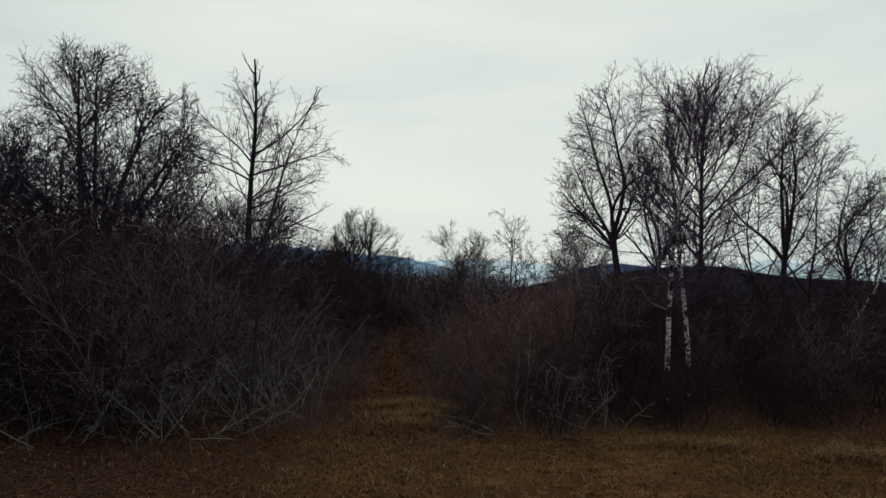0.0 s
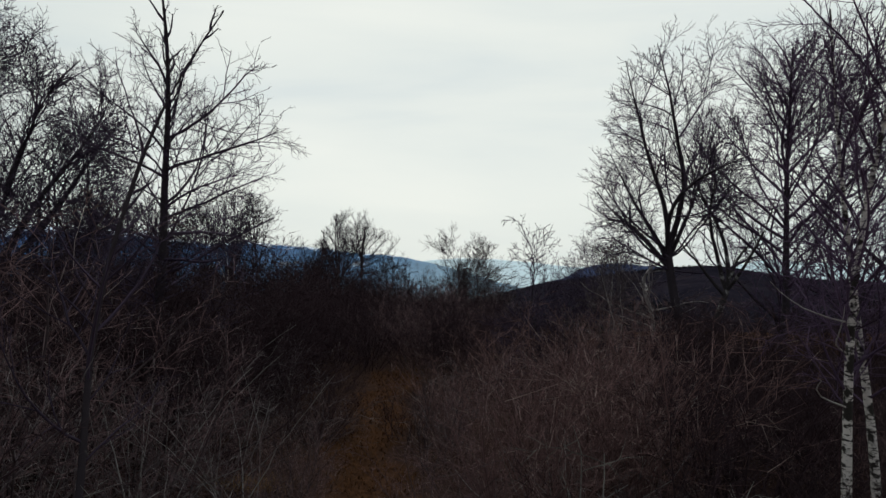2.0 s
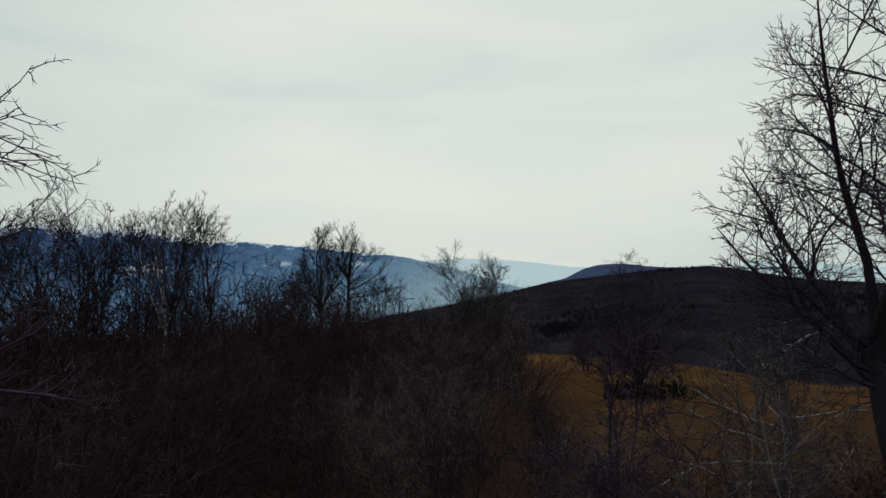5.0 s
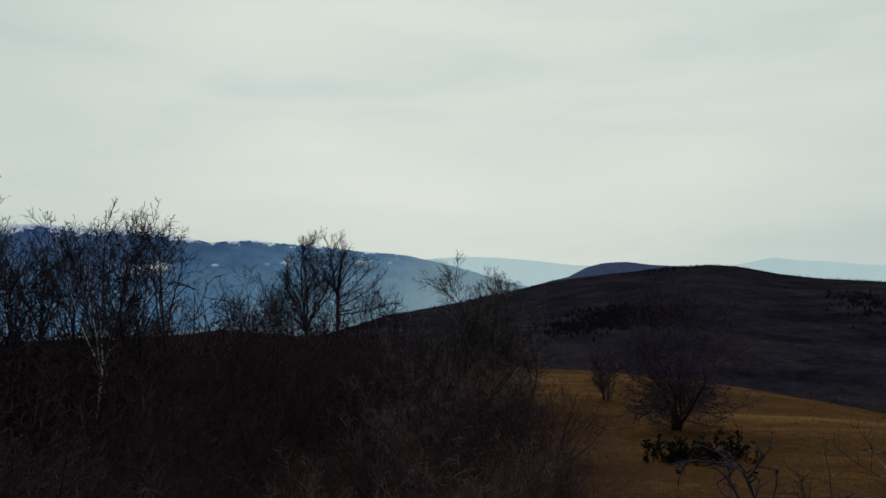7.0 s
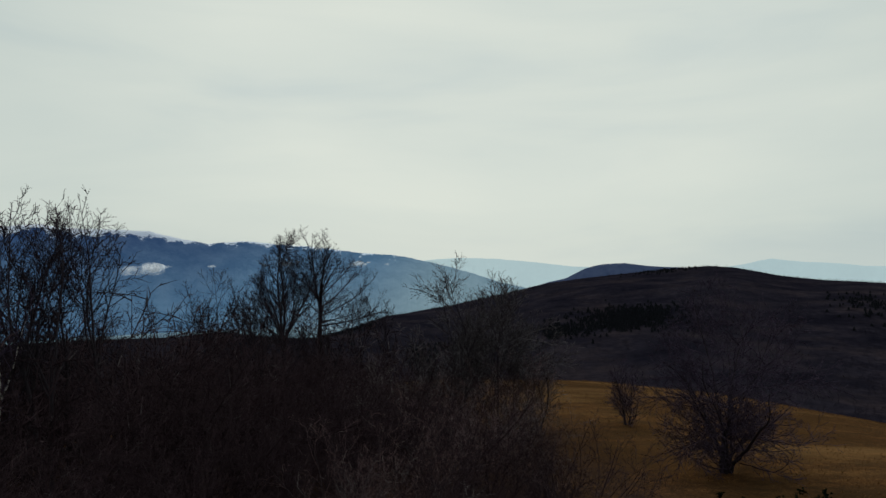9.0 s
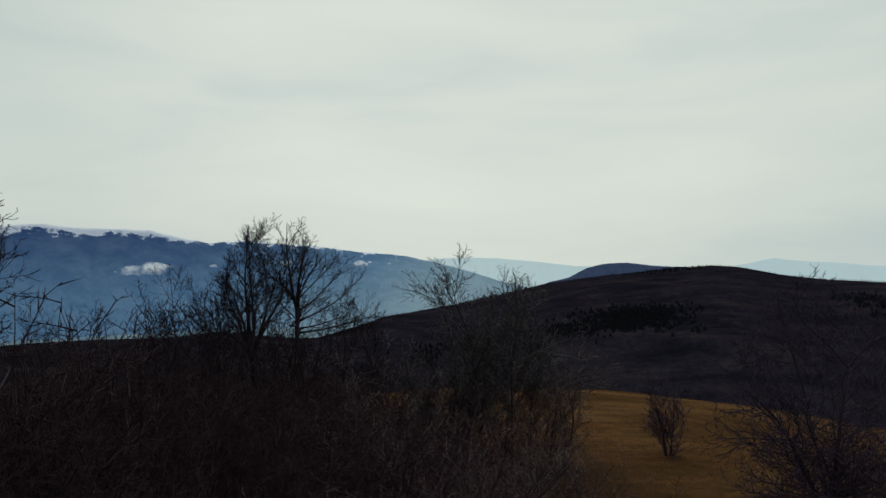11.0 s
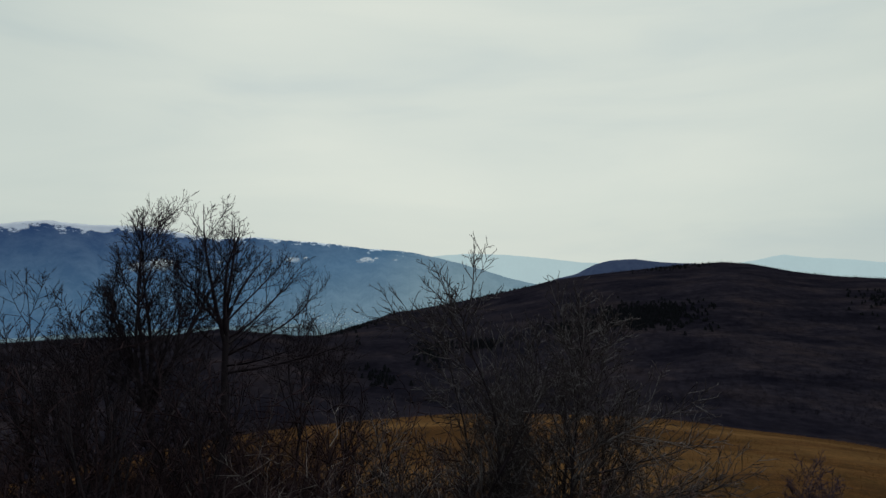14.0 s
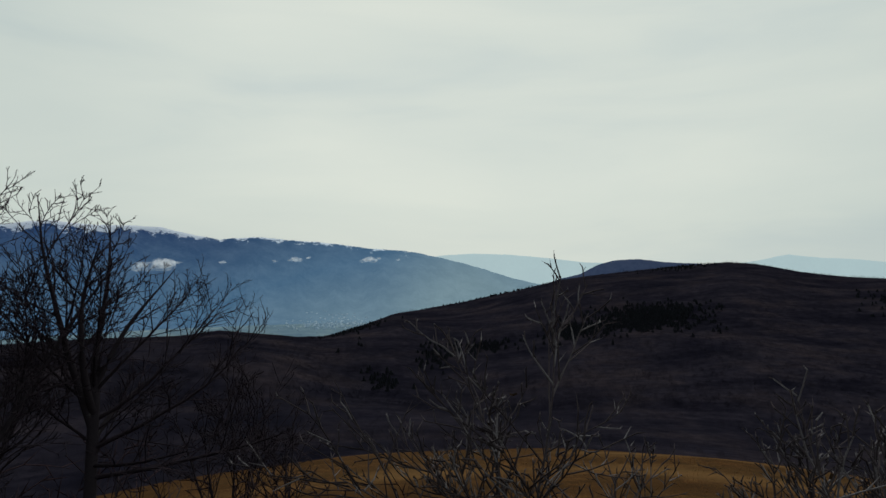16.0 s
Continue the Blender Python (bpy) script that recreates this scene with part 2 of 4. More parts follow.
def buds(rng, parents, count, u0, u1, angle, share, thick, shorten=0.55, least=0.004):
    """Where the shoots of the next order spring from, and their way, length and thickness."""
    pts, rad, ways, length = parents
    m, k = len(pts), pts.shape[1] - 1
    u = u0 + (u1 - u0) * (np.arange(count)[None, :] + rng.uniform(0.1, 0.9, (m, count))) / count
    f = u * k
    i = np.minimum(f.astype(int), k - 1)
    w = (f - i)[..., None]
    rows = np.arange(m)[:, None]
    start = pts[rows, i] * (1 - w) + pts[rows, i + 1] * w
    along = unit(ways[rows, i + 1])
    side = unit(np.cross(along, unit(np.array([0.31, 0.22, 0.93]) + rng.normal(0, 0.05, (m, count, 3)))))
    up = np.cross(side, along)
    spin = rng.uniform(0, 6.283, (m, 1)) + np.arange(count)[None, :] * 2.4 + rng.normal(0, 0.4, (m, count))
    out = side * np.cos(spin)[..., None] + up * np.sin(spin)[..., None]
    a = np.radians(rng.normal(angle, angle * 0.2, (m, count)))[..., None]
    way = along * np.cos(a) + out * np.sin(a)
    rel = (u - u0) / max(u1 - u0, 1e-6)
    ln = length[:, None] * share * (1 - shorten * rel) * rng.uniform(0.6, 1.15, (m, count))
    r = np.maximum((rad[rows, i] * (1 - w[..., 0]) + rad[rows, i + 1] * w[..., 0]) * thick, least)
    return start.reshape(-1, 3), way.reshape(-1, 3), ln.ravel(), r.ravel()


def tubes(sets):
    """Points, quads and triangles of round shoots; shoots of one piece end in a point. sets: (shoots, sides)."""
    verts, quads, tris, base = [], [np.zeros((0, 4), int)], [np.zeros((0, 3), int)], 0
    for (pts, rad, ways, _), sides in sets:
        m, k1, _ = pts.shape
        ref = np.where(np.abs(ways[..., 2:3]) > 0.9, np.array([1.0, 0, 0]), np.array([0, 0, 1.0]))
        a = unit(np.cross(ways, ref))
        b = np.cross(ways, a)
        ang = np.arange(sides) * 2 * np.pi / sides
        ring = pts[:, :, None] + rad[:, :, None, None] * (a[:, :, None] * np.cos(ang)[:, None] + b[:, :, None] * np.sin(ang)[:, None])
        j = np.arange(sides)
        if k1 == 2:
            verts.append(np.concatenate([ring[:, 0], pts[:, 1:]], 1).reshape(-1, 3))
            i = np.arange(m)[:, None] * (sides + 1) + base
            tris.append(np.stack([i + j, i + (j + 1) % sides, i + sides + 0 * j], -1).reshape(-1, 3))
            base += m * (sides + 1)
            continue
        verts.append(ring.reshape(-1, 3))
        i = (np.arange(m)[:, None, None] * k1 + np.arange(k1 - 1)[None, :, None]) * sides + base
        j = j[None, None]
        jn = (j + 1) % sides
        quads.append(np.stack([i + j, i + jn, i + sides + jn, i + sides + j], -1).reshape(-1, 4))
        base += m * k1 * sides
    return np.concatenate(verts), np.concatenate(quads), np.concatenate(tris)


def leaves(rng, shoots_, count, size):
    """Small withered leaves or seed heads at the ends of shoots: two crossed folded blades each."""
    pts = shoots_[0][:, -1]
    pick = pts[rng.integers(0, len(pts), count)]
    d1, d2 = unit(rng.normal(0, 1, (count, 3))) * size, unit(rng.normal(0, 1, (count, 3))) * size * 0.5
    v = np.stack([pick, pick + d1 * 0.5 + d2, pick + d1, pick + d1 * 0.5 - d2 + d1 * 0.1], 1).reshape(-1, 3)
    return v, np.arange(count * 4).reshape(-1, 4)


def spaced(rng, parents, spacing, u0, u1, angles, share, cap, thick, fine, flat=0.0, ends=0):
    """Where the side shoots spring from shoots of any length: one every spacing metres, turn about turn. angles: from the axis, in
    degrees, at the first and the last; share: length over the parent's, at the first and the last; ends: extra shoots at each tip."""
    pts, rad, ways, length = parents
    m, k = len(pts), pts.shape[1] - 1
    many = np.maximum(1, rng.poisson(np.maximum(length * (u1 - u0) / spacing, 0.3)))
    who = np.repeat(np.arange(m), many)
    turn = np.arange(len(who)) - np.repeat(np.cumsum(many) - many, many)
    rel = (turn + rng.uniform(0.05, 0.95, len(who))) / many[who]
    if ends:
        tips = np.repeat(np.arange(m), ends)
        who, turn = np.concatenate([who, tips]), np.concatenate([turn, np.tile(np.arange(ends), m) + 7])
        rel = np.concatenate([rel, rng.uniform(0.93, 1.0, len(tips))])
    f = (u0 + (u1 - u0) * rel) * k
    i = np.minimum(f.astype(int), k - 1)
    w = (f - i)[:, None]
    start = pts[who, i] * (1 - w) + pts[who, i + 1] * w
    along = unit(ways[who, i + 1])
    side = unit(np.cross(along, unit(np.array([0.21, 0.12, 0.97]) + rng.normal(0, 0.05, along.shape))))
    up = np.cross(side, along)
    spin = rng.uniform(0, 6.283, m)[who] + turn * 2.4 + rng.normal(0, 0.5, len(who))
    out = side * np.cos(spin)[:, None] + up * (np.sin(spin) * (1 - flat) + 0.25 * flat)[:, None]
    a = np.radians((angles[0] + (angles[1] - angles[0]) * rel) * rng.normal(1, 0.17, len(who)))[:, None]
    way = along * np.cos(a) + unit(out) * np.sin(a)
    ln = np.minimum(length[who] * (share[0] + (share[1] - share[0]) * rel), cap) * rng.uniform(0.45, 1.15, len(who))
    r = np.clip((rad[who, i] * (1 - w[:, 0]) + rad[who, i + 1] * w[:, 0]) * thick, fine, np.maximum(fine, 0.0055 + 0.0085 * ln))
    return start, way, ln, r


def crooked(rng, start, way, length, radius, segs, wander, lift, tip=0.35, zig=0.0):
    """Shoots that wander and bend a little aside at every joint, first to one side and then to the other."""
    n = len(start)
    pts, ways = [start], [unit(way)]
    drift = rng.normal(0, 1, (n, 3)) * wander
    across = unit(np.cross(ways[0], rng.normal(0, 1, (n, 3)))) * zig
    for k in range(segs):
        drift = 0.6 * drift + rng.normal(0, 1, (n, 3)) * wander
        d = ways[-1] + drift + across * (1 if k % 2 else -1) * rng.uniform(0.3, 1.4, (n, 1))
        d[:, 2] += lift * (0.4 + k / segs)
        ways.append(unit(d))
        pts.append(pts[-1] + ways[-1] * (length / segs)[:, None])
    return np.stack(pts, 1), radius[:, None] * np.linspace(1, tip, segs + 1) ** 0.85, np.stack(ways, 1), length


def grow_tree(seed, height, girth, width=3.0, low=0.3, centre=0.55, peak=0.0, shift=(0.0, 0.0), bole=0.45, leaders=5, fan=38, stems=1, upward=0.09,
              wander=0.07, zig=0.10, s1=0.42, s2=0.27, s3=0.16, s4=0.12, angles=(48, 34), share1=(0.62, 0.3), cap1=3.0, droop=0.03, fine=0.004,
              flat=0.35, arms=()):
    """A bare tree standing at the origin. A bole, or several stems, divides into leaders that fan out into the crown; these bear branches,
    branchlets, twigs and spurs, all kept within a rounded or pointed crown. arms: single long boughs (height, bearing, angle from upright,
    length, lift). Gives root stems, limbs and the rest."""
    rng = np.random.default_rng(seed)
    tilt = np.array([shift[0], shift[1], 0.0]) / height

    def reach(start, way, most):
        """How far a shoot can grow before it leaves the crown."""
        far = np.linspace(0.03, 1, 40)[None, :, None] * np.asarray(most)[:, None, None]
        p = start[:, None] + way[:, None] * far
        z = p[..., 2] / height
        k = (z - centre) / np.where(z < centre, centre - low * 0.6, 1 - centre)
        kk = np.clip(np.abs(k), 0, 1)
        wide = np.where(k > 0, (1 - kk**2.3) ** 0.5 * (1 - peak) + (1 - kk) * peak, (1 - kk**2.5) ** 0.5) * width
        off = p - tilt * p[..., 2:3]
        a = np.arctan2(off[..., 1], off[..., 0])
        lobe = 1 + 0.12 * np.sin(3 * a + 6 * z + seed) + 0.06 * np.sin(7 * a - 9 * z + seed)
        inside = ((np.hypot(off[..., 0], off[..., 1]) < wide * lobe) & (z < 1)) | (z < low)
        first = np.where(inside.all(1), 39, inside.argmin(1))
        return far[:, :, 0][np.arange(len(start)), first]

    def fitted(wood, least, most):
        """Shoots stretched or shortened, within bounds, so that they end at the crown's edge."""
        pts, rad, ways, length = wood
        d = pts[:, -1] - pts[:, 0]
        span = np.linalg.norm(d, axis=1)
        k = np.clip(reach(pts[:, 0], unit(d), np.minimum(span * most, height * 1.2)) * rng.uniform(0.9, 1.03, len(span)) / span, least, most)
        return pts[:, :1] + (pts - pts[:, :1]) * k[:, None, None], rad, ways, length * k

    roots, mains = [], []
    if stems == 1:
        tall = height * bole
        trunk = crooked(rng, np.array([[0, 0, -0.3]]), np.array([[0, 0, 1.0]]) + tilt, np.array([(height * 0.97 if not leaders else tall) + 0.3]), np.array([girth]), 14, 0.012 + 0.2 * wander, 0.02, 0.12 if not leaders else 0.72)
        trunk[1][:, 0] *= 1.35
        roots.append(trunk)
        if leaders:
            f = rng.uniform(0.84, 0.99, leaders)
            f[0] = 0.995
            j = np.minimum((f * 14).astype(int), 13)
            w = (f * 14 - j)[:, None]
            start = trunk[0][0][j] * (1 - w) + trunk[0][0][j + 1] * w
            a = seed + np.arange(leaders) * 2.4 + rng.normal(0, 0.25, leaders)
            t = np.radians(fan * np.linspace(0.02, 1.0, leaders) ** 0.6 * rng.uniform(0.88, 1.12, leaders))
            way = np.stack([np.cos(a) * np.sin(t), np.sin(a) * np.sin(t), np.cos(t)], 1) + tilt
            ln = np.full(leaders, height * (1 - bole))
            mains.append(fitted(crooked(rng, start, way, ln, girth * rng.uniform(0.44, 0.62, leaders), 13, wander * 0.8, upward * 0.35, 0.06, zig * 0.7), 0.2, 1.6))
    else:
        a = seed + np.arange(stems) * 2.4 + rng.normal(0, 0.3, stems)
        t = np.radians(fan * (np.arange(stems) + 0.5) / stems * rng.uniform(0.7, 1.2, stems))
        start = np.stack([np.cos(a), np.sin(a), 0 * a], 1) * rng.uniform(0.04, 0.28, (stems, 1)) - [0, 0, 0.25]
        way = np.stack([np.cos(a) * np.sin(t), np.sin(a) * np.sin(t), np.cos(t)], 1) + tilt
        wood = fitted(crooked(rng, start, way, np.full(stems, height), girth * rng.uniform(0.65, 1.1, stems), 13, wander, upward * 0.3, 0.08, zig), 0.25, 1.3)
        roots += [tuple(x[k:k + 1] for x in wood) for k in range(stems)]
    sources = [(roots[0], max(low * 0.9, 0.05) / (1 if not leaders else bole), 0.97)] if stems == 1 else []
    sources += [(m, 0.26, 0.985) for m in mains]
    if stems > 1:
        sources.append((wood, max(0.08, low * 0.8), 0.97))
    first = []
    for parents, u0, u1 in sources:
        if u0 >= 0.96:
            continue
        s, d, ln, r = spaced(rng, parents, s1, u0, u1, angles, share1, cap1, 0.62, fine * 1.6)
        if parents is roots[0] and stems == 1:
            ln = np.full(len(s), width * 1.5) * rng.uniform(0.55, 1.1, len(s))
            r = np.clip(0.004 + 0.0085 * ln, fine * 1.6, girth * 0.45)
        d = unit(d)
        wood = fitted(crooked(rng, s, d, np.maximum(ln, 0.6), r, 7, wander * 1.1, upward * 0.5, 0.28, zig), 0.18, 1.0)
        keep = wood[3] > 0.15
        first.append(tuple(x[keep] for x in wood))
    axis = np.concatenate([roots[0][0][0]] + [m[0][0][1:] for m in mains])
    for z, bearing, t, length, rise in arms:
        b, t = radians(bearing), radians(t)
        s = np.array([[np.interp(z, axis[:, 2], axis[:, 0]), np.interp(z, axis[:, 2], axis[:, 1]), z]])
        first.append(crooked(rng, s, np.array([[math.sin(b) * math.sin(t), math.cos(b) * math.sin(t), math.cos(t)]]), np.array([length]), np.array([min(girth * 0.5, 0.012 + 0.011 * length)]), 7, wander, rise, 0.22, zig))
    first = tuple(np.concatenate([s[k] for s in first]) for k in range(4))

    def outer(buds_, least):
        """Most of the shoots that spring from the outer part of the crown, and few of those in its shade."""
        p = buds_[0]
        off = p - tilt * p[:, 2:3]
        z = p[:, 2] / height
        e = np.hypot(np.hypot(off[:, 0], off[:, 1]) / width, (z - centre) / np.where(z < centre, centre - low * 0.6, 1 - centre))
        keep = rng.uniform(0, 1, len(p)) < np.clip(least + (e - 0.25) * 1.5, least, 1)
        return tuple(x[keep] for x in buds_)

    second = crooked(rng, *outer(spaced(rng, first, s2, 0.14, 0.97, (46, 36), (0.6, 0.3), 1.7, 0.66, fine * 1.25, flat, 2), 0.4), 4, wander * 1.3, upward * 0.35, 0.4, zig * 1.2)
    third = crooked(rng, *outer(spaced(rng, second, s3, 0.16, 0.98, (46, 38), (0.6, 0.35), 0.7, 0.7, fine * 1.05, flat * 0.5, 1), 0.2), 2, wander * 1.5, droop, 0.55, zig)
    sets = [(first, 4), (second, 3), (third, 3)]
    if s4:
        sets.append((crooked(rng, *spaced(rng, third, s4, 0.2, 1.0, (50, 40), (0.55, 0.35), 0.26, 0.8, fine * 0.9, 0, 1), 1, wander * 1.5, droop, 0.6), 3))
    limbs = [tuple(x[k:k + 1] for x in mains[0]) for k in range(leaders)] if mains else []
    return [(r, 8) for r in roots], [(l, 6) for l in limbs], sets


def make_tree(name, grown, trunk_mat, crown_mat, label, category="tree", group="", leafy=0, leaf_size=0.06, boughs=None):
    """A tree as a thing: its trunk or stems, its limbs and its crown."""
    base = new(name)
    roots, limbs, sets = grown
    bole = None
    for kind, pieces in (("trunk" if len(roots) == 1 else "stem", roots), ("limb", limbs)):
        for piece in pieces:
            v, q, t = tubes([piece])
            made = part(kind, mesh_of(kind, v, q, trunk_mat, t), bole if kind == "limb" and len(roots) == 1 else base)
            bole = made if kind == "trunk" else bole
    if boughs:
        whole, sides = sets[0]
        sets = sets[1:]
        for k in range(len(whole[0])):
            v, q, t = tubes([(tuple(x[k:k + 1] for x in whole), sides)])
            part("bough", mesh_of("bough", v, q, boughs, t), base)
    v, q, t = tubes(sets)
    part("crown", mesh_of("crown", v, q, crown_mat, t), base)
    if leafy:
        v, q = leaves(np.random.default_rng(3), sets[-1][0], leafy, leaf_size)
        part("foliage", mesh_of("foliage", v, q, LEAF), base, "sparse withered brown leaves")
    return tagged(base, label, category, group)


def at_ground(x, y, turn=0.0, size=1.0, sink=0.05, lean=0.0):
    return Matrix.Translation((x, y, float(height_at(x, y)) - sink)) @ Euler((radians(lean), 0, radians(turn))).to_matrix().to_4x4() @ Matrix.Scale(size, 4)


# ---- lie of the land ----
EYE = (1.2, 65.0, 8.0)
YS = np.array([-300, -60, 0, 20, 40, 54, 74.6, 90, 103, 120, 140, 170, 220, 300])
ZS = np.array([6, 1.0, 0, -0.3, -0.4, -1.0, -3.9, -5.3, -6.85, -10.0, -16.5, -30, -52, -75])
RIDGE_AT = np.array([-90, -60, -42, -35, -31, -24, -20.5, -16.5, -14, -11.5, -8.5, -5, -3, 1.5, 6.6, 9.6, 13.2, 17.3, 20.8, 23.6, 25.9, 29.0, 31.9, 34.3, 45, 60, 90])
RIDGE_UP = np.array([-120, -128, -133, -133, -133, -137, -131, -141, -146, -147, -131, -108, -103.5, -89, -68.5, -54.5, -45, -36, -29, -24, -26.5, -37, -42, -43, -52, -60, -40])


def ridge(az):
    """Slope in thousandths from the eye to the wooded skyline, and its distance."""
    return np.interp(az, RIDGE_AT, RIDGE_UP) / 1000, 800 + 800 * smooth(-16, 4, az)


def height_at(x, y):
    x, y = np.asarray(x, float), np.asarray(y, float)
    near = np.interp(y, YS, ZS)
    near = (near + np.interp(y - 4, YS, ZS) + np.interp(y + 4, YS, ZS)) / 3
    side = np.clip(np.abs(x - 9), 0, 90)
    near = near - 0.0027 * side**2 * smooth(50, 85, y) + 0.12 * np.sin(x * 0.31 + 1) * np.sin(y * 0.23)
    dx, dy = x - EYE[0], y - EYE[1]
    r, az = np.hypot(dx, dy), np.degrees(np.arctan2(dx, dy))
    s_top, r_top = ridge(az)
    s_low = -0.31
    k = smooth(np.log(200.0), np.log(r_top), np.log(np.maximum(r, 1)))
    far = EYE[2] + (s_low + (s_top - s_low) * k) * np.minimum(r, r_top)
    wave = np.sin(x * 0.011 + 2) * np.sin(y * 0.009) + 0.5 * np.sin(x * 0.027) * np.sin(y * 0.023 + 1)
    far = far + 5.0 * wave * smooth(220, 500, r) * (1 - smooth(0.8, 1.0, r / r_top))
    far = far + (-420 - far) * smooth(0, 800, r - r_top)
    ahead = smooth(-0.35, 0.25, np.cos(np.radians(az)))
    far = far * ahead + (1 - ahead) * (5 - 0.01 * r)
    return near + (far - near) * smooth(105, 215, r)


def thicket(x, y):
    """1 where shrubs and leaf litter cover the ground, 0 on grass."""
    x, y = np.asarray(x, float), np.asarray(y, float)
    wob = 1.2 * np.sin(x * 0.7 + 0.5) + 0.8 * np.sin(x * 1.9 + y * 0.8)
    front = smooth(15.5, 17.5, y + 0.3 * wob + np.where(x < -3, 1.0 + 0.12 * np.clip(-3 - x, 0, 12), 0) + np.where(x > 3, 0.0, 0))
    east = np.interp(y, [15, 31, 35.5, 40, 46, 55, 60, 66, 72, 76, 81, 86], [60, 45, 13, 6.2, 6.2, 6.2, 5.6, 5.4, 6.4, 3.6, 0, -6])
    west = 1 - smooth(-1.0, 1.0, x - east + 0.5 * wob)
    wedge = smooth(-1.0, 1.0, x - 3.5 - 0.72 * (y - 20)) * (1 - smooth(39, 42.5, y + 0.7 * wob)) * (1 - smooth(31, 35, x + wob)) * (y > 30)
    return front * np.maximum(west, wedge) * (1 - smooth(84, 92, y))


def litter(x, y):
    """1 where dark leaf litter covers the ground: in the thickets, and thinly before them to the west."""
    edge = 0.5 * (1 - smooth(43, 52, y)) * smooth(33, 37, y) * (np.asarray(x) > 4)
    edge = np.maximum(edge, 0.5 * (1 - smooth(1.0, 6.0, np.asarray(x) - 6.5 + 0.8 * np.sin(np.asarray(y) * 0.4))) * (np.asarray(x) > 0) * (1 - smooth(72, 80, y)) * smooth(33, 37, y))
    return np.maximum(np.maximum(thicket(x, y), edge), 0.8 * smooth(0.5, -4, x) * smooth(10.0, 12.5, np.asarray(y) + 0.7 * np.sin(np.asarray(x) * 0.9)) * (np.asarray(y) < 20))


def track(x, y):
    """The gap between the thickets, under dead bracken."""
    mid = np.interp(y, [15, 17, 20, 25, 30, 36], [-0.2, -0.3, -0.5, -1.0, -1.0, -0.8])
    return (1 - smooth(0.35, 1.25, np.abs(x - mid - 0.15 + 0.3 * np.sin(y * 1.3) + 0.2 * np.sin(y * 3.1 + x)))) * smooth(15, 18, y) * (1 - smooth(34, 37, y))


def build_ground():
    rings = np.concatenate([[0.5], np.geomspace(2, 4900, 150)])
    az = np.radians(np.linspace(0, 360, 340, endpoint=False))
    x = 2 + rings[:, None] * np.sin(az)[None]
    y = 45 + rings[:, None] * np.cos(az)[None]
    z = height_at(x, y)
    v = np.stack([x, y, z], -1).reshape(-1, 3)
    n = len(az)
    i, j = np.arange(len(rings) - 1)[:, None] * n, np.arange(n)[None]
    jn = (j + 1) % n
    q = np.stack([i + j, i + n + j, i + n + jn, i + jn], -1).reshape(-1, 4)
    c = len(v)
    v = np.concatenate([v, [[2, 45, float(height_at(2, 45))]]])
    t = np.stack([np.full(n, c), np.arange(n), (np.arange(n) + 1) % n], -1)
    me = mesh_of("ground", v, q, GROUND, t)
    x, y = v[:, 0], v[:, 1]
    r = np.hypot(x - EYE[0], y - EYE[1])
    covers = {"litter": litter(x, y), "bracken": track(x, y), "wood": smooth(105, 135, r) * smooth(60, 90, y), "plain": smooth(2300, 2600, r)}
    for name, values in covers.items():
        a = me.attributes.new(name, "FLOAT", "POINT")
        a.data.foreach_set("value", values.astype(np.float32))
    tagged(new("ground", me), "rough dry grass and leaf litter sloping into wooded hills", "ground", kind="structure")


build_ground()


# ---- distance ----
def rough(az, seed, scale):
    rng = np.random.default_rng(seed)
    out = np.zeros_like(az)
    for k in range(1, 9):
        out += np.sin(az * k * k * 0.21 * scale + rng.uniform(0, 6)) / k**1.5
    return out


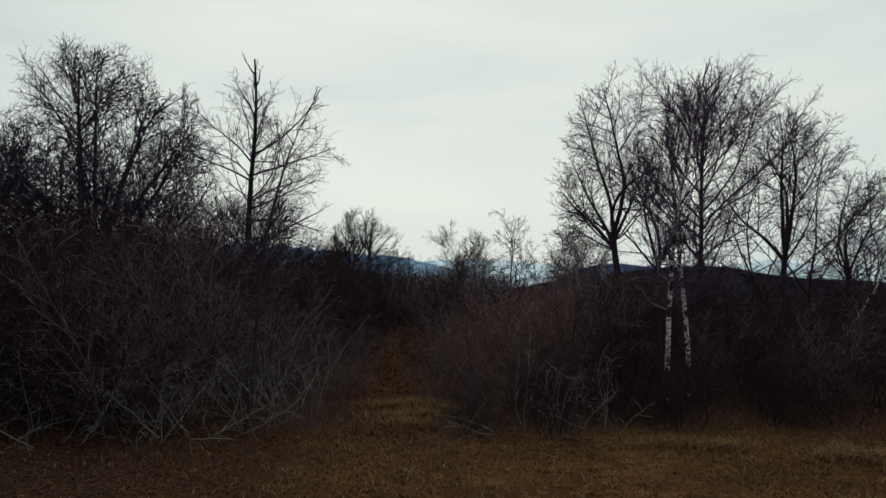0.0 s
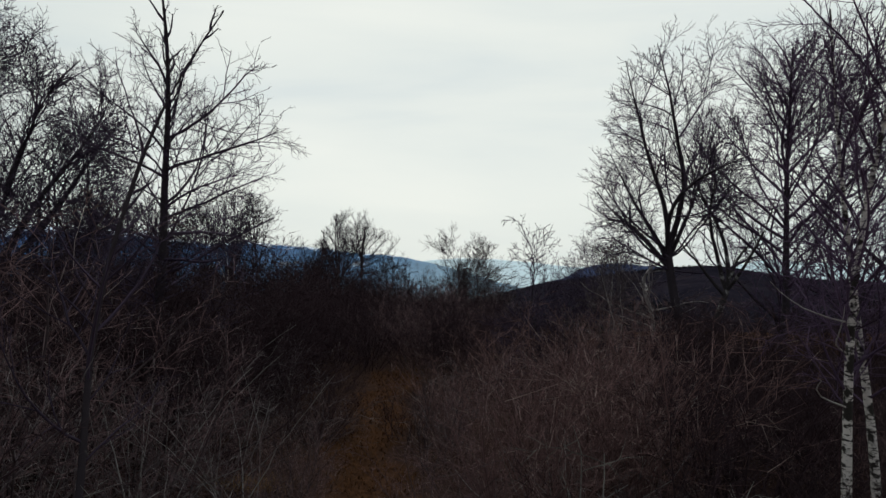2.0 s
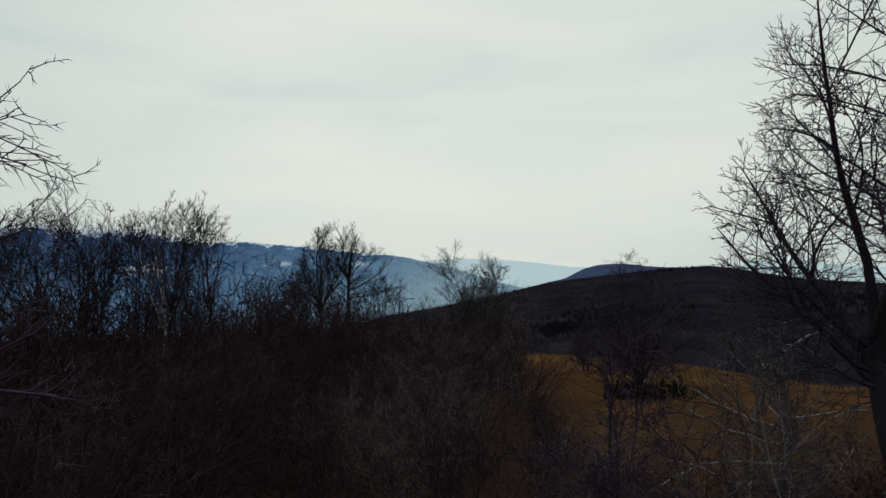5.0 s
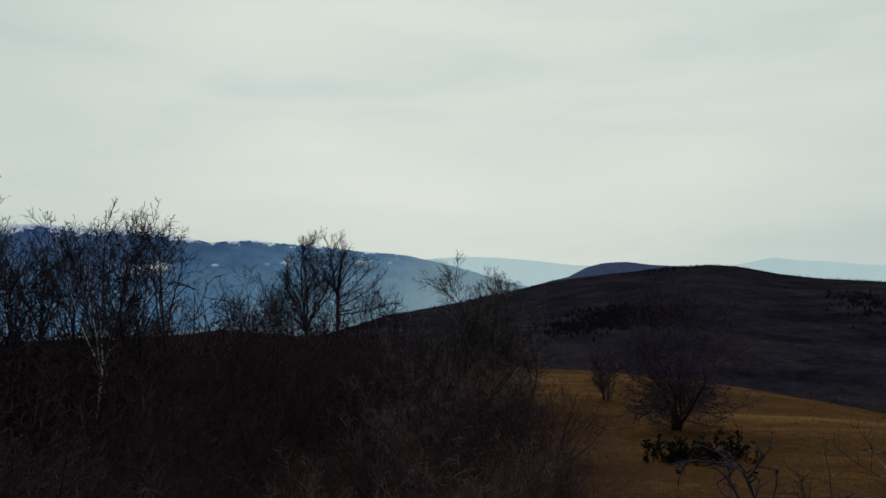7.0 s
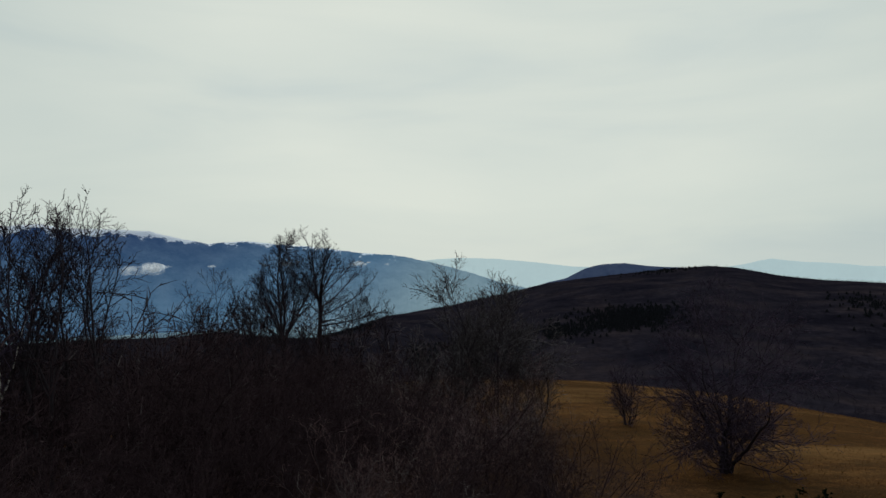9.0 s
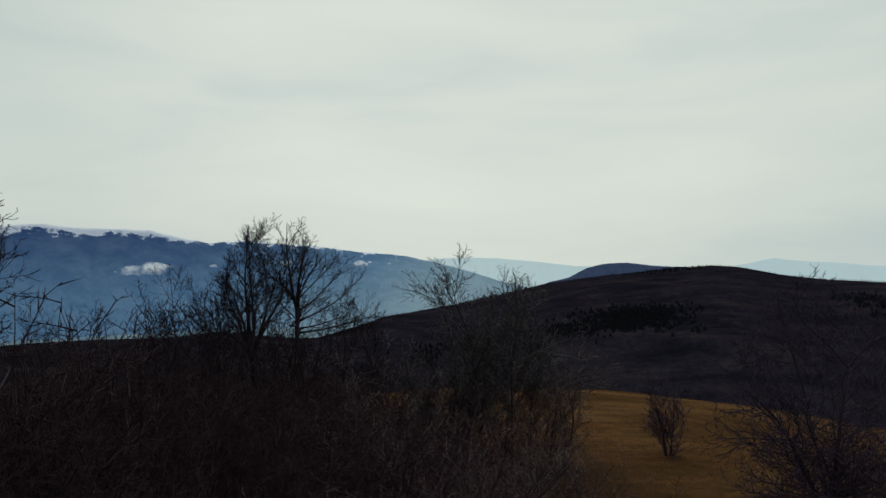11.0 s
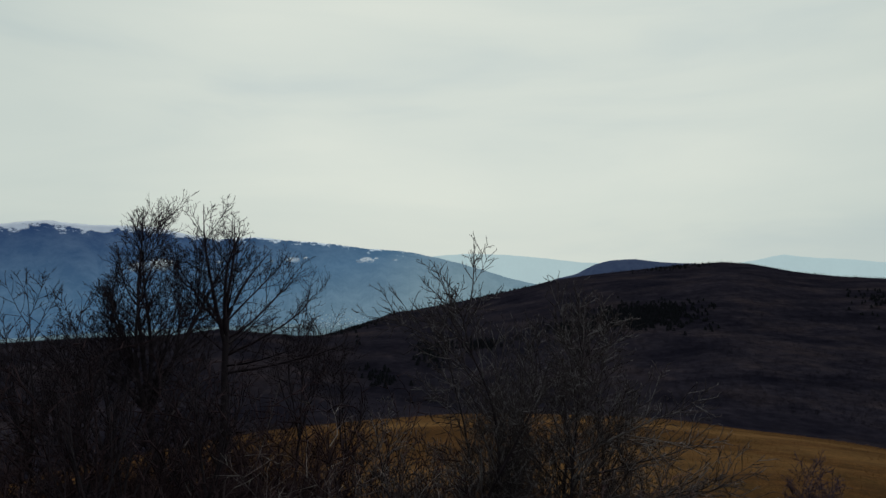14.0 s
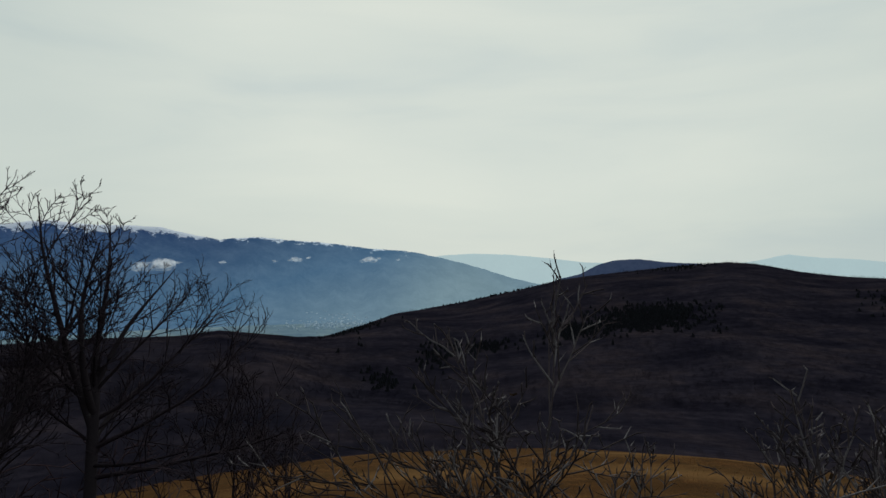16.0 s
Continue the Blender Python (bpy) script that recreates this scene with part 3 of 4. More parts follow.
def build_range(name, label, mat, ats, ups, near, far, foot, bumps, seed, snow=False):
    """A range of hills: a slope that rises from its foot to its skyline and falls behind it."""
    az = np.linspace(ats[0], ats[-1], 700)
    up = np.interp(az, ats, ups) / 1000
    steps = np.linspace(0, 1, 46)
    r = near + (far - near) * steps[:, None] + 0 * az[None]
    top = EYE[2] + up * far + bumps * 0.10 * rough(az, seed, 4) + np.random.default_rng(seed).normal(0, bumps * 0.02, len(az))
    z = foot + (top[None] - foot) * steps[:, None] ** 1.25
    spur = rough(az, seed + 1, 2.2)[None] * np.sin(np.pi * steps)[:, None] * bumps
    spur = spur + rough(az + 9, seed + 2, 7)[None] * np.sin(np.pi * steps * 1.0)[:, None] * bumps * 0.35
    z = z + spur
    # the far side
    r = np.concatenate([r, r[-1:] + 60])
    z = np.concatenate([z, z[-1:] - 140])
    x = EYE[0] + r * np.sin(np.radians(az))[None]
    y = EYE[1] + r * np.cos(np.radians(az))[None]
    v = np.stack([x, y, z], -1).reshape(-1, 3)
    n, m = len(az), len(r)
    i, j = np.arange(m - 1)[:, None] * n, np.arange(n - 1)[None]
    q = np.stack([i + j, i + j + 1, i + n + j + 1, i + n + j], -1).reshape(-1, 4)
    me = mesh_of(name, v, q, mat)
    if snow:
        d = np.clip((top[None] - z) / 60, 0, 3)
        a = me.attributes.new("snow", "FLOAT", "POINT")
        high = np.interp(az, [-60, -24, -22.5, -21.5, -19, -10, -4, 0], [0.30, 0.29, 0.25, 0.08, 0.17, 0.14, 0.12, -0.2])
        a.data.foreach_set("value", np.clip(high[None] - 0.25 * d, -1, 1).astype(np.float32).ravel())
        # weight of the painted haze: more low down and towards the bright end
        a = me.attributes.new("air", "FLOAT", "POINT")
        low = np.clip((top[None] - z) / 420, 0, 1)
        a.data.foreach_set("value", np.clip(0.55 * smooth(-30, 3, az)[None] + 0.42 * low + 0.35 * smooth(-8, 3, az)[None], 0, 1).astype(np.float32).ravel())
    tagged(new(name, me), label, "mountain", kind="structure")


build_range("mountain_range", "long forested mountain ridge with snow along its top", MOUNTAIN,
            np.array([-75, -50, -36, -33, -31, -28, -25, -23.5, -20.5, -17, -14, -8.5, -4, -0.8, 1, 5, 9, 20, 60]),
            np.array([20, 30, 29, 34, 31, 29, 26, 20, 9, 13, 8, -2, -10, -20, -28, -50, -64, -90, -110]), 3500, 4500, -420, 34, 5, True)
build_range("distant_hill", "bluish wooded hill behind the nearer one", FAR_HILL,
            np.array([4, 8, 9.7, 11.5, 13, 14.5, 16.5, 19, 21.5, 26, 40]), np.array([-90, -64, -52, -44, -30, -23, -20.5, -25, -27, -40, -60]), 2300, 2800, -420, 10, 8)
build_range("faint_range", "faint pale mountains at the horizon with haze painted on", PALE_RANGE,
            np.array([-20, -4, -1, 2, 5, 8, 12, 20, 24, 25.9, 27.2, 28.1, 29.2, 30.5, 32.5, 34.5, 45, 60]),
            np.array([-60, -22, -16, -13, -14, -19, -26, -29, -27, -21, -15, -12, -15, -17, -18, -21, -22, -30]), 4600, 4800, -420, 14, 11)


def build_clouds():
    """Small clouds that hang before the mountain: heaps of soft lumps."""
    def cloud_stuff(name, air, share, most):
        # added emission whitens the lumps, which the sky alone leaves grey
        mat = distant(name, lambda nt, c: ramp(nt, noise_at(nt, c, 0.02, 6.0), (0.3, (0.6, 0.64, 0.68)), (0.7, (0.9, 0.9, 0.9))), air, share)
        nt = mat.node_tree
        clear = nt.nodes.new("ShaderNodeBsdfTransparent")
        both = nt.nodes.new("ShaderNodeMixShader")
        nt.links.new(ramp(nt, noise_at(nt, nt.nodes["Texture Coordinate"].outputs["Object"], 0.035, 6.0, 0.65), (0.4, (0.02, 0.02, 0.02)), (0.72, (most, most, most))), both.inputs[0])
        nt.links.new(clear.outputs[0], both.inputs[1])
        nt.links.new(nt.nodes["Principled BSDF"].outputs[0], both.inputs[2])
        nt.links.new(both.outputs[0], nt.nodes["Material Output"].inputs[0])
        return mat

    mat = cloud_stuff("low white cloud", (0.45, 0.52, 0.58), 0.42, 0.42)
    rng = np.random.default_rng(31)
    for az, slope, wide, tall, r in ((-25.7, -0.029, 290, 62, 3350), (-13.8, -0.021, 130, 38, 3350), (-7.6, -0.023, 140, 38, 3350), (-20.4, -0.026, 60, 16, 3350), (-5.0, -0.023, 34, 14, 3350),
                                    (-16.0, -0.025, 44, 14, 3350)):
        bm = bmesh.new()
        for k in range(int(7 + wide / 25)):
            u = rng.uniform(-1, 1)
            size = rng.uniform(0.10, 0.24) * wide * (1.05 - abs(u) ** 1.5)
            m = Matrix.Translation((u * wide * 0.46, rng.uniform(-20, 20), tall * (0.35 * (1 - u * u) * rng.uniform(-0.6, 1.0) + 0.2 * u))) @ Matrix.Diagonal((size, size, min(size, tall) * 0.42, 1))
            bmesh.ops.create_icosphere(bm, subdivisions=2, radius=1.0, matrix=m)
        for f in bm.faces:
            f.smooth = True
        me = bpy.data.meshes.new("cloud")
        bm.to_mesh(me)
        bm.free()
        me.materials.append(mat)
        ob = tagged(new("cloud", me), "small white cloud hanging low before the mountains", "cloud", kind="structure")
        ob.matrix_basis = pose(EYE[0] + r * math.sin(radians(az)), EYE[1] + r * math.cos(radians(az)), EYE[2] + slope * r, 0, 0, -az)


build_clouds()


def build_village():
    """Pale houses of a small town on the valley floor, each a walled box under a ridged roof."""
    rng = np.random.default_rng(61)
    # a bluish glow on the houses paints the haze before them
    mat = distant("pale houses with painted blue haze", lambda nt, c: ramp(nt, island(nt), (0.0, (0.10, 0.13, 0.16)), (0.6, (0.20, 0.23, 0.25)), (1.0, (0.5, 0.52, 0.52))), (0.15, 0.25, 0.34), 0.55)
    verts, faces = [], []
    box = np.array([(-1, -1, 0), (1, -1, 0), (1, 1, 0), (-1, 1, 0), (-1, -1, 1), (1, -1, 1), (1, 1, 1), (-1, 1, 1), (-1, 0, 1.6), (1, 0, 1.6)], float)
    for k in range(420):
        az, r = rng.normal(-10.6, 2.3), 3450 + rng.normal(0, 90) + 60 * math.sin(k)
        x, y = EYE[0] + r * math.sin(radians(az)), EYE[1] + r * math.cos(radians(az))
        t = max(0.0, (r - 3500) / 1000)
        z = -420 + (EYE[2] - 0.002 * 4500 + 420) * t**1.25
        w, d, h = rng.uniform(2.5, 6), rng.uniform(2, 4), rng.uniform(2, 4.5)
        a = rng.uniform(0, 6.28)
        p = box * [w, d, h]
        p = np.stack([x + p[:, 0] * math.cos(a) - p[:, 1] * math.sin(a), y + p[:, 0] * math.sin(a) + p[:, 1] * math.cos(a), z + p[:, 2]], 1)
        verts.append(p)
        faces += [tuple(i + 10 * k for i in f) for f in ((0, 1, 5, 4), (1, 2, 6, 9, 5), (2, 3, 7, 6), (3, 0, 4, 8, 7), (4, 5, 9, 8), (6, 7, 8, 9))]
    me = bpy.data.meshes.new("village")
    me.from_pydata(np.concatenate(verts).tolist(), [], faces)
    me.materials.append(mat)
    tagged(new("village", me), "scattered pale houses of a far valley town", "village", kind="stuff")


build_village()


def build_far_woods():
    """Bare woods on the slopes: brushes of thin upright boughs, and pointed conifers in stands."""
    rng = np.random.default_rng(21)
    verts, dark = [], []
    for count, r0, r1, blades, wide in ((2800, 118, 420, 44, 0.06), (19000, 380, 1640, 11, 0.34)):
        az = rng.uniform(-46, 46, count)
        r = np.exp(rng.uniform(np.log(r0), np.log(r1), count))
        s_top, r_top = ridge(az)
        ok = r < r_top * 1.02
        az, r = az[ok], r[ok]
        x, y = EYE[0] + r * np.sin(np.radians(az)), EYE[1] + r * np.cos(np.radians(az))
        z = height_at(x, y)
        tall = rng.uniform(4.0, 6.5, len(x)) * (0.8 + 0.25 * np.sin(x * 0.02) * np.sin(y * 0.017))
        n = len(x)
        # twigs all through a rounded crown, pointing up and outward
        out = unit(rng.normal(0, 1, (n, blades, 3)) + [0, 0, 0.35])
        out[..., 2] = np.abs(out[..., 2])
        far = rng.uniform(0.25, 1, (n, blades, 1)) ** 0.5
        root = np.stack([x, y, z - 0.4], 1)[:, None] + out * far * tall[:, None, None] * [0.42, 0.42, 0.75]
        tip = root + unit(out + rng.normal(0, 0.5, (n, blades, 3)) + [0, 0, 0.3]) * tall[:, None, None] * rng.uniform(0.12, 0.3, (n, blades, 1))
        side = unit(rng.normal(0, 1, (n, blades, 3)) * [1, 1, 0.4]) * wide * rng.uniform(0.5, 1.4, (n, blades, 1))
        # faces wound towards EYE, so the upright normals below leave no dark backs
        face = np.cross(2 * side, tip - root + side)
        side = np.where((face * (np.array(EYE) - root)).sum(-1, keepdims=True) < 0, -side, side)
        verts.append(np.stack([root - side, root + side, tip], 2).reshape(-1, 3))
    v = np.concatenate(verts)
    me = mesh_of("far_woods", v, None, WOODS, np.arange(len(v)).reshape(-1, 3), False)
    # every normal points straight up, so all the twigs shade alike
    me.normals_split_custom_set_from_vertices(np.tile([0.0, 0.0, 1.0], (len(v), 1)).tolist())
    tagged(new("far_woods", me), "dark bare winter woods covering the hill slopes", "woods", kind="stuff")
    # conifer stands: centre bearing and distance, spread, count
    cones = []
    for az0, r0, da, dr, count in ((17.3, 810, 4.4, 80, 950), (11.5, 740, 2.6, 60, 220), (2.5, 690, 3.2, 30, 110), (20, 1420, 2.4, 60, 130), (35.5, 1000, 2.2, 120, 150), (-9.0, 1000, 2.6, 200, 160), (-1.5, 620, 1.6, 60, 60), (4.0, 1560, 3.6, 60, 70), (-6.5, 520, 1.5, 40, 40)):
        az, r = rng.normal(az0, da * 0.55, count), rng.normal(r0, dr * 0.6, count)
        s_top, r_top = ridge(az)
        r = np.minimum(r, r_top)
        x, y = EYE[0] + r * np.sin(np.radians(az)), EYE[1] + r * np.cos(np.radians(az))
        for px, py, pz in zip(x, y, height_at(x, y)):
            h, w = rng.uniform(3.2, 5.4), rng.uniform(1.8, 2.8)
            for k in range(3):
                a = np.arange(6) * 1.047 + rng.uniform(0, 1)
                b = pz + h * (0.1 + 0.27 * k)
                ring = np.stack([px + np.cos(a) * w * (1 - 0.27 * k) * rng.uniform(0.7, 1.2, 6), py + np.sin(a) * w * (1 - 0.27 * k), np.full(6, b)], 1)
                top = np.array([px, py, b + h * 0.42])
                cones.append(np.stack([ring, np.roll(ring, -1, 0), np.broadcast_to(top, (6, 3))], 1).reshape(-1, 3))
    v = np.concatenate(cones)
    me = mesh_of("conifer_stand", v, None, CONIFER, np.arange(len(v)).reshape(-1, 3), False)
    tagged(new("conifer_stand", me), "dark green conifers in stands among the bare woods", "woods", kind="stuff")


build_far_woods()

# ---- trees ----
OAK = dict(wander=0.065, zig=0.10, fine=0.0074, s1=0.25, s2=0.185, s3=0.15, s4=0.17, share1=(0.66, 0.34))
BUSHY = dict(low=0.14, centre=0.5, bole=0.24, leaders=5, fan=44, s1=0.38, s2=0.3, s3=0.24, s4=0.26, fine=0.0088, wander=0.07, zig=0.1)


def tree_here(name, x, y, top, label, seed, girth, trunk=BARK, crown=TWIG, turn=0.0, leafy=0, group="bare trees", boughs=None, **form):
    ground = float(height_at(x, y))
    t = make_tree(name, grow_tree(seed, top - ground, girth, **form), trunk, crown, label, "tree", group, leafy, boughs=boughs)
    t.matrix_basis = at_ground(x, y, turn)
    return t


def plant_trees():
    # the birches by the thicket
    birch = dict(width=1.5, low=0.34, centre=0.55, peak=0.35, leaders=0, angles=(46, 28), upward=0.10, wander=0.06, zig=0.06, fine=0.0038, s1=0.14, s2=0.15, s3=0.12, s4=0.11, droop=-0.16, flat=0.0)
    twin = tree_here("birch_tree", 7.0, 18.5, 9.4, "slender birch with black-scarred white trunk and drooping twigs", 11, 0.085, BIRCH, TWIG_BIRCH, shift=(-0.25, 0), group="birches", **birch)
    rng = np.random.default_rng(8)
    for z, out, rise in ((4.05, -1.5, 0.75), (2.8, -2.1, 0.7), (3.6, -0.8, 0.9)):
        reach = math.hypot(out, rise)
        dead = shoots(rng, np.array([[0, 0, z]]), np.array([[out, -0.4, rise * 0.6]]), np.array([reach]), np.array([0.015]), 7, 0.09, 0.03, 0.25)
        v, q, t = tubes([(dead, 4)])
        part("dead_limb", mesh_of("dead_limb", v, q, PALE, t), twin, "thin pale dead lower limb")
    tree_here("birch_tree", 7.72, 18.9, 9.1, "white-trunked birch close beside its twin", 12, 0.08, BIRCH, TWIG_BIRCH, shift=(0.3, 0.1), group="birches", **birch)
    tree_here("birch_tree", 17.2, 27.6, 8.2, "leaning thin birch with pale crooked trunk", 13, 0.07, BIRCH, TWIG_BIRCH, shift=(1.6, 0), group="birches", **{**birch, "low": 0.3, "wander": 0.12})
    # the trees on both sides of the gap
    tree_here("ash_tree", -7.1, 26.6, 11.8, "tall bare tree with long level lower boughs", 31, 0.18, width=2.7, low=0.26, centre=0.5, peak=0.25, leaders=0, shift=(0.2, 0), angles=(62, 34), upward=0.12,
              arms=((7.3, 88, 72, 3.2, 0.03), (5.6, 75, 78, 3.2, 0.035), (4.9, 110, 82, 3.3, 0.03), (4.5, 60, 80, 3.4, 0.04), (5.4, 265, 72, 2.6, 0.05), (8.1, 95, 54, 3.2, 0.04), (6.3, 130, 66, 3.0, 0.05), (7.1, 250, 56, 2.8, 0.06), (6.0, 40, 66, 3.0, 0.05)), **{**OAK, "s1": 0.21, "s2": 0.26, "fine": 0.0068})
    tree_here("young_tree", -3.75, 17.3, 9.2, "thin young tree with a straight stem and sparse twigs", 32, 0.06, width=1.5, low=0.3, centre=0.5, peak=0.6, leaders=0, angles=(46, 32), s1=0.36, s2=0.4, s3=0.34, s4=0.4, fine=0.0042, upward=0.08)
    tree_here("oak_tree", -15.0, 31.2, 13.3, "large dense many-limbed bare oak with a domed crown", 33, 0.30, width=4.9, low=0.18, centre=0.52, bole=0.26, leaders=13, fan=62, **{**OAK, "s1": 0.21, "s3": 0.19, "s4": 0.25, "fine": 0.0092})
    tree_here("oak_tree", -19.6, 28.4, 10.6, "broad dark bare oak with crowded limbs", 34, 0.25, width=4.6, low=0.14, centre=0.48, bole=0.22, leaders=11, fan=64, **{**OAK, "s3": 0.2, "s4": 0.26, "fine": 0.0095})
    tree_here("oak_tree", -22.8, 27.6, 9.0, "bare oak half hidden behind its neighbours", 36, 0.2, width=3.5, **BUSHY)
    for k, (x, y, top, wide) in enumerate(((-9.4, 28.4, 7.6, 2.2), (-12.4, 25.6, 8.2, 2.6), (-16.4, 25.0, 8.2, 2.8), (-12.4, 33.0, 9.2, 2.4), (-20.0, 24.0, 7.6, 2.8), (-17.8, 33.5, 11.6, 3.6), (-15.4, 35.5, 10.6, 3.0), (-21.5, 33.0, 10.4, 3.6), (-18.4, 27.0, 8.6, 2.8), (-23.4, 25.6, 8.2, 2.6))):
        tree_here("thicket_tree", x, y, top, "crowded dark bare tree in the dense western thicket", 110 + k, 0.13, width=wide, **BUSHY)
    tree_here("oak_tree", 9.9, 31.5, 12.3, "bare tree with a rounded fan-shaped crown", 41, 0.19, width=3.2, low=0.40, centre=0.62, bole=0.43, leaders=6, fan=32, shift=(-0.1, 0), upward=0.10, angles=(54, 38),
              arms=((4.9, 262, 66, 3.8, 0.07), (5.3, 280, 58, 3.7, 0.09), (4.6, 240, 74, 3.2, 0.06), (5.0, 95, 62, 2.6, 0.08)), **OAK)
    tree_here("ash_tree", 10.5, 32.6, 9.8, "bare tree with a crooked pale-barked leaning trunk", 42, 0.15, LICHEN, width=2.4, low=0.4, centre=0.66, bole=0.42, leaders=6, fan=46, shift=(1.0, 0), arms=((4.6, 80, 58, 3.6, 0.10), (4.4, 285, 50, 2.2, 0.08)), **{**OAK, "s1": 0.36, "s2": 0.24, "fine": 0.0064})
    tree_here("oak_tree", 13.1, 31.5, 12.5, "tall spreading bare tree with fine purple-brown twigs", 43, 0.16, BARK, TWIG_BIRCH, width=4.1, low=0.3, centre=0.5, leaders=0, angles=(46, 30), upward=0.12, shift=(0.7, 0), peak=0.1, **{**OAK, "s1": 0.17, "fine": 0.006})
    tree_here("oak_tree", 16.3, 30.8, 10.9, "wide-spreading bare tree at the thicket's edge", 44, 0.17, width=3.7, low=0.3, centre=0.52, bole=0.4, leaders=5, fan=42, shift=(1.3, 0), peak=0.2, angles=(52, 36), **{**OAK, "s3": 0.16, "s4": 0.19, "fine": 0.0082})
    tree_here("ash_tree", 20.6, 32.0, 8.0, "bare tree beyond the leaning birch", 47, 0.14, width=2.8, low=0.25, centre=0.5, bole=0.4, leaders=4, fan=44, **{**OAK, "s3": 0.17, "s4": 0.2, "fine": 0.0085})
    for k, (x, y, top, wide) in enumerate(((15.0, 35.6, 9.2, 2.7), (18.0, 34.8, 8.6, 2.7), (21.2, 36.2, 8.4, 2.8), (24.5, 35.0, 8.0, 2.8))):
        tree_here("thicket_tree", x, y, top, "crowded bare tree with purple-brown twigs behind the birches", 140 + k, 0.12, BARK, TWIG_BIRCH, width=wide, **BUSHY)
    few = dict(stems=4, fan=15, low=0.34, centre=0.66, s1=0.24, s2=0.22, s3=0.17, s4=0.17, fine=0.0082, wander=0.11, zig=0.14)
    tree_here("small_tree", 4.8, 32.2, 6.95, "small bare tree with a few withered leaves", 45, 0.042, leafy=260, width=1.25, **{**few, "s3": 0.14, "s4": 0.14, "fine": 0.0095})
    tree_here("small_tree", 7.0, 32.2, 5.2, "low pale-stemmed sapling clump behind the thicket", 46, 0.042, PALE, GREYTIP, leafy=60, width=1.5, **few)
    tree_here("small_tree", 6.2, 31.9, 5.9, "crooked grey-stemmed sapling beside the larger tree", 48, 0.042, STEM, TWIG, leafy=40, width=1.4, **few)
    # the pair of trees and the row to the west of it
    row = dict(wander=0.045, zig=0.06, fine=0.0098, s1=0.28, s2=0.21, s3=0.2, s4=0.28, share1=(0.52, 0.26), droop=0.14, group="trees in a row")
    tree_here("ash_tree", -9.8, 79.3, 9.4, "bare tree with dense upswept branches, one of a pair", 51, 0.2, BARK, ROW, width=2.6, low=0.46, centre=0.66, peak=0.0, bole=0.46, leaders=10, fan=38, shift=(0.4, 0), upward=0.14, angles=(40, 32),
              arms=((6.6, 275, 58, 3.0, 0.10), (7.0, 250, 50, 2.8, 0.1)), **row)
    tree_here("ash_tree", -7.9, 79.8, 9.3, "bare forked tree with long level lower boughs", 52, 0.18, BARK, ROW, width=2.5, low=0.58, centre=0.76, bole=0.68, leaders=6, fan=46, shift=(0.1, 0), angles=(46, 36),
              arms=((7.2, 80, 82, 4.9, 0.04), (7.9, 95, 72, 4.5, 0.05), (8.6, 70, 66, 4.0, 0.05), (7.5, 120, 80, 3.6, 0.05), (9.3, 100, 52, 3.4, 0.05), (9.0, 270, 50, 2.4, 0.08)), **row)
    slim = {**row, "bole": 0.42, "leaders": 5, "fan": 28, "low": 0.3, "centre": 0.66, "peak": 0.15, "s1": 0.36, "s2": 0.30, "s3": 0.25, "s4": 0.36, "fine": 0.0115, "angles": (38, 30), "upward": 0.1}
    spots = ((-22.8, 62.0, 11.6, 2.3), (-19.6, 63.0, 9.8, 1.8), (-16.6, 60.0, 9.8, 1.9), (-14.4, 58.0, 9.7, 1.9), (-14.0, 60.6, 9.6, 1.7), (-26.5, 63.0, 9.8, 2.2),
             (-15.4, 79.0, 6.2, 1.9), (-13.2, 80.0, 6.9, 1.8), (-17.2, 81.0, 5.8, 1.8), (-12.0, 77.5, 5.6, 1.6), (-23.0, 82.0, 4.6, 2.0), (-28.0, 84.0, 4.4, 2.0),
             (-30.0, 66.0, 9.0, 2.4), (-5.4, 82.5, 4.6, 1.7), (-3.4, 81.0, 3.8, 1.6), (-18.0, 59.0, 8.4, 1.7), (-20.4, 58.0, 8.6, 1.9), (-24.6, 60.0, 9.2, 2.1), (-9.2, 66.0, 4.4, 1.6), (-7.4, 70.0, 4.6, 1.6), (-5.6, 73.0, 4.6, 1.6),
             (-9.0, 73.5, 4.6, 1.7), (-7.2, 75.6, 3.6, 1.6), (-10.6, 75.0, 4.8, 1.8),
             (-21.5, 60.0, 8.8, 2.2), (-17.4, 57.5, 8.6, 2.0), (-13.2, 56.5, 8.0, 1.9), (-15.6, 61.5, 9.0, 2.0), (-25.8, 58.5, 9.0, 2.2), (-28.4, 61.0, 9.4, 2.3), (-19.0, 55.5, 7.6, 1.9))
    for k, (x, y, top, wide) in enumerate(spots):
        tree_here("slender_tree", x, y, top + (0.8 if 54 < y < 67 else 0.3), "slender bare tree in a row with upright twigs", 60 + k, 0.1 if k < 6 else 0.08, BARK, ROW, turn=k * 47, width=wide, **slim)
    tree_here("birch_tree", -14.6, 55.1, 8.0, "thin pale-trunked tree above the thicket", 96, 0.07, BIRCH, TWIG, width=1.6, **slim)
    # the clump ahead on the meadow's edge
    clump = dict(stems=5, fan=17, low=0.42, centre=0.68, peak=0.4, s1=0.28, s2=0.21, s3=0.18, s4=0.19, fine=0.0102, wander=0.05, zig=0.07, angles=(40, 30), share1=(0.42, 0.24), upward=0.14, droop=0.12)
    level = ((5.0, 88, 78, 3.6, 0.03), (4.6, 95, 84, 4.0, 0.02), (5.6, 78, 72, 3.2, 0.04), (4.2, 100, 86, 3.2, 0.03), (5.3, 60, 76, 2.8, 0.04))
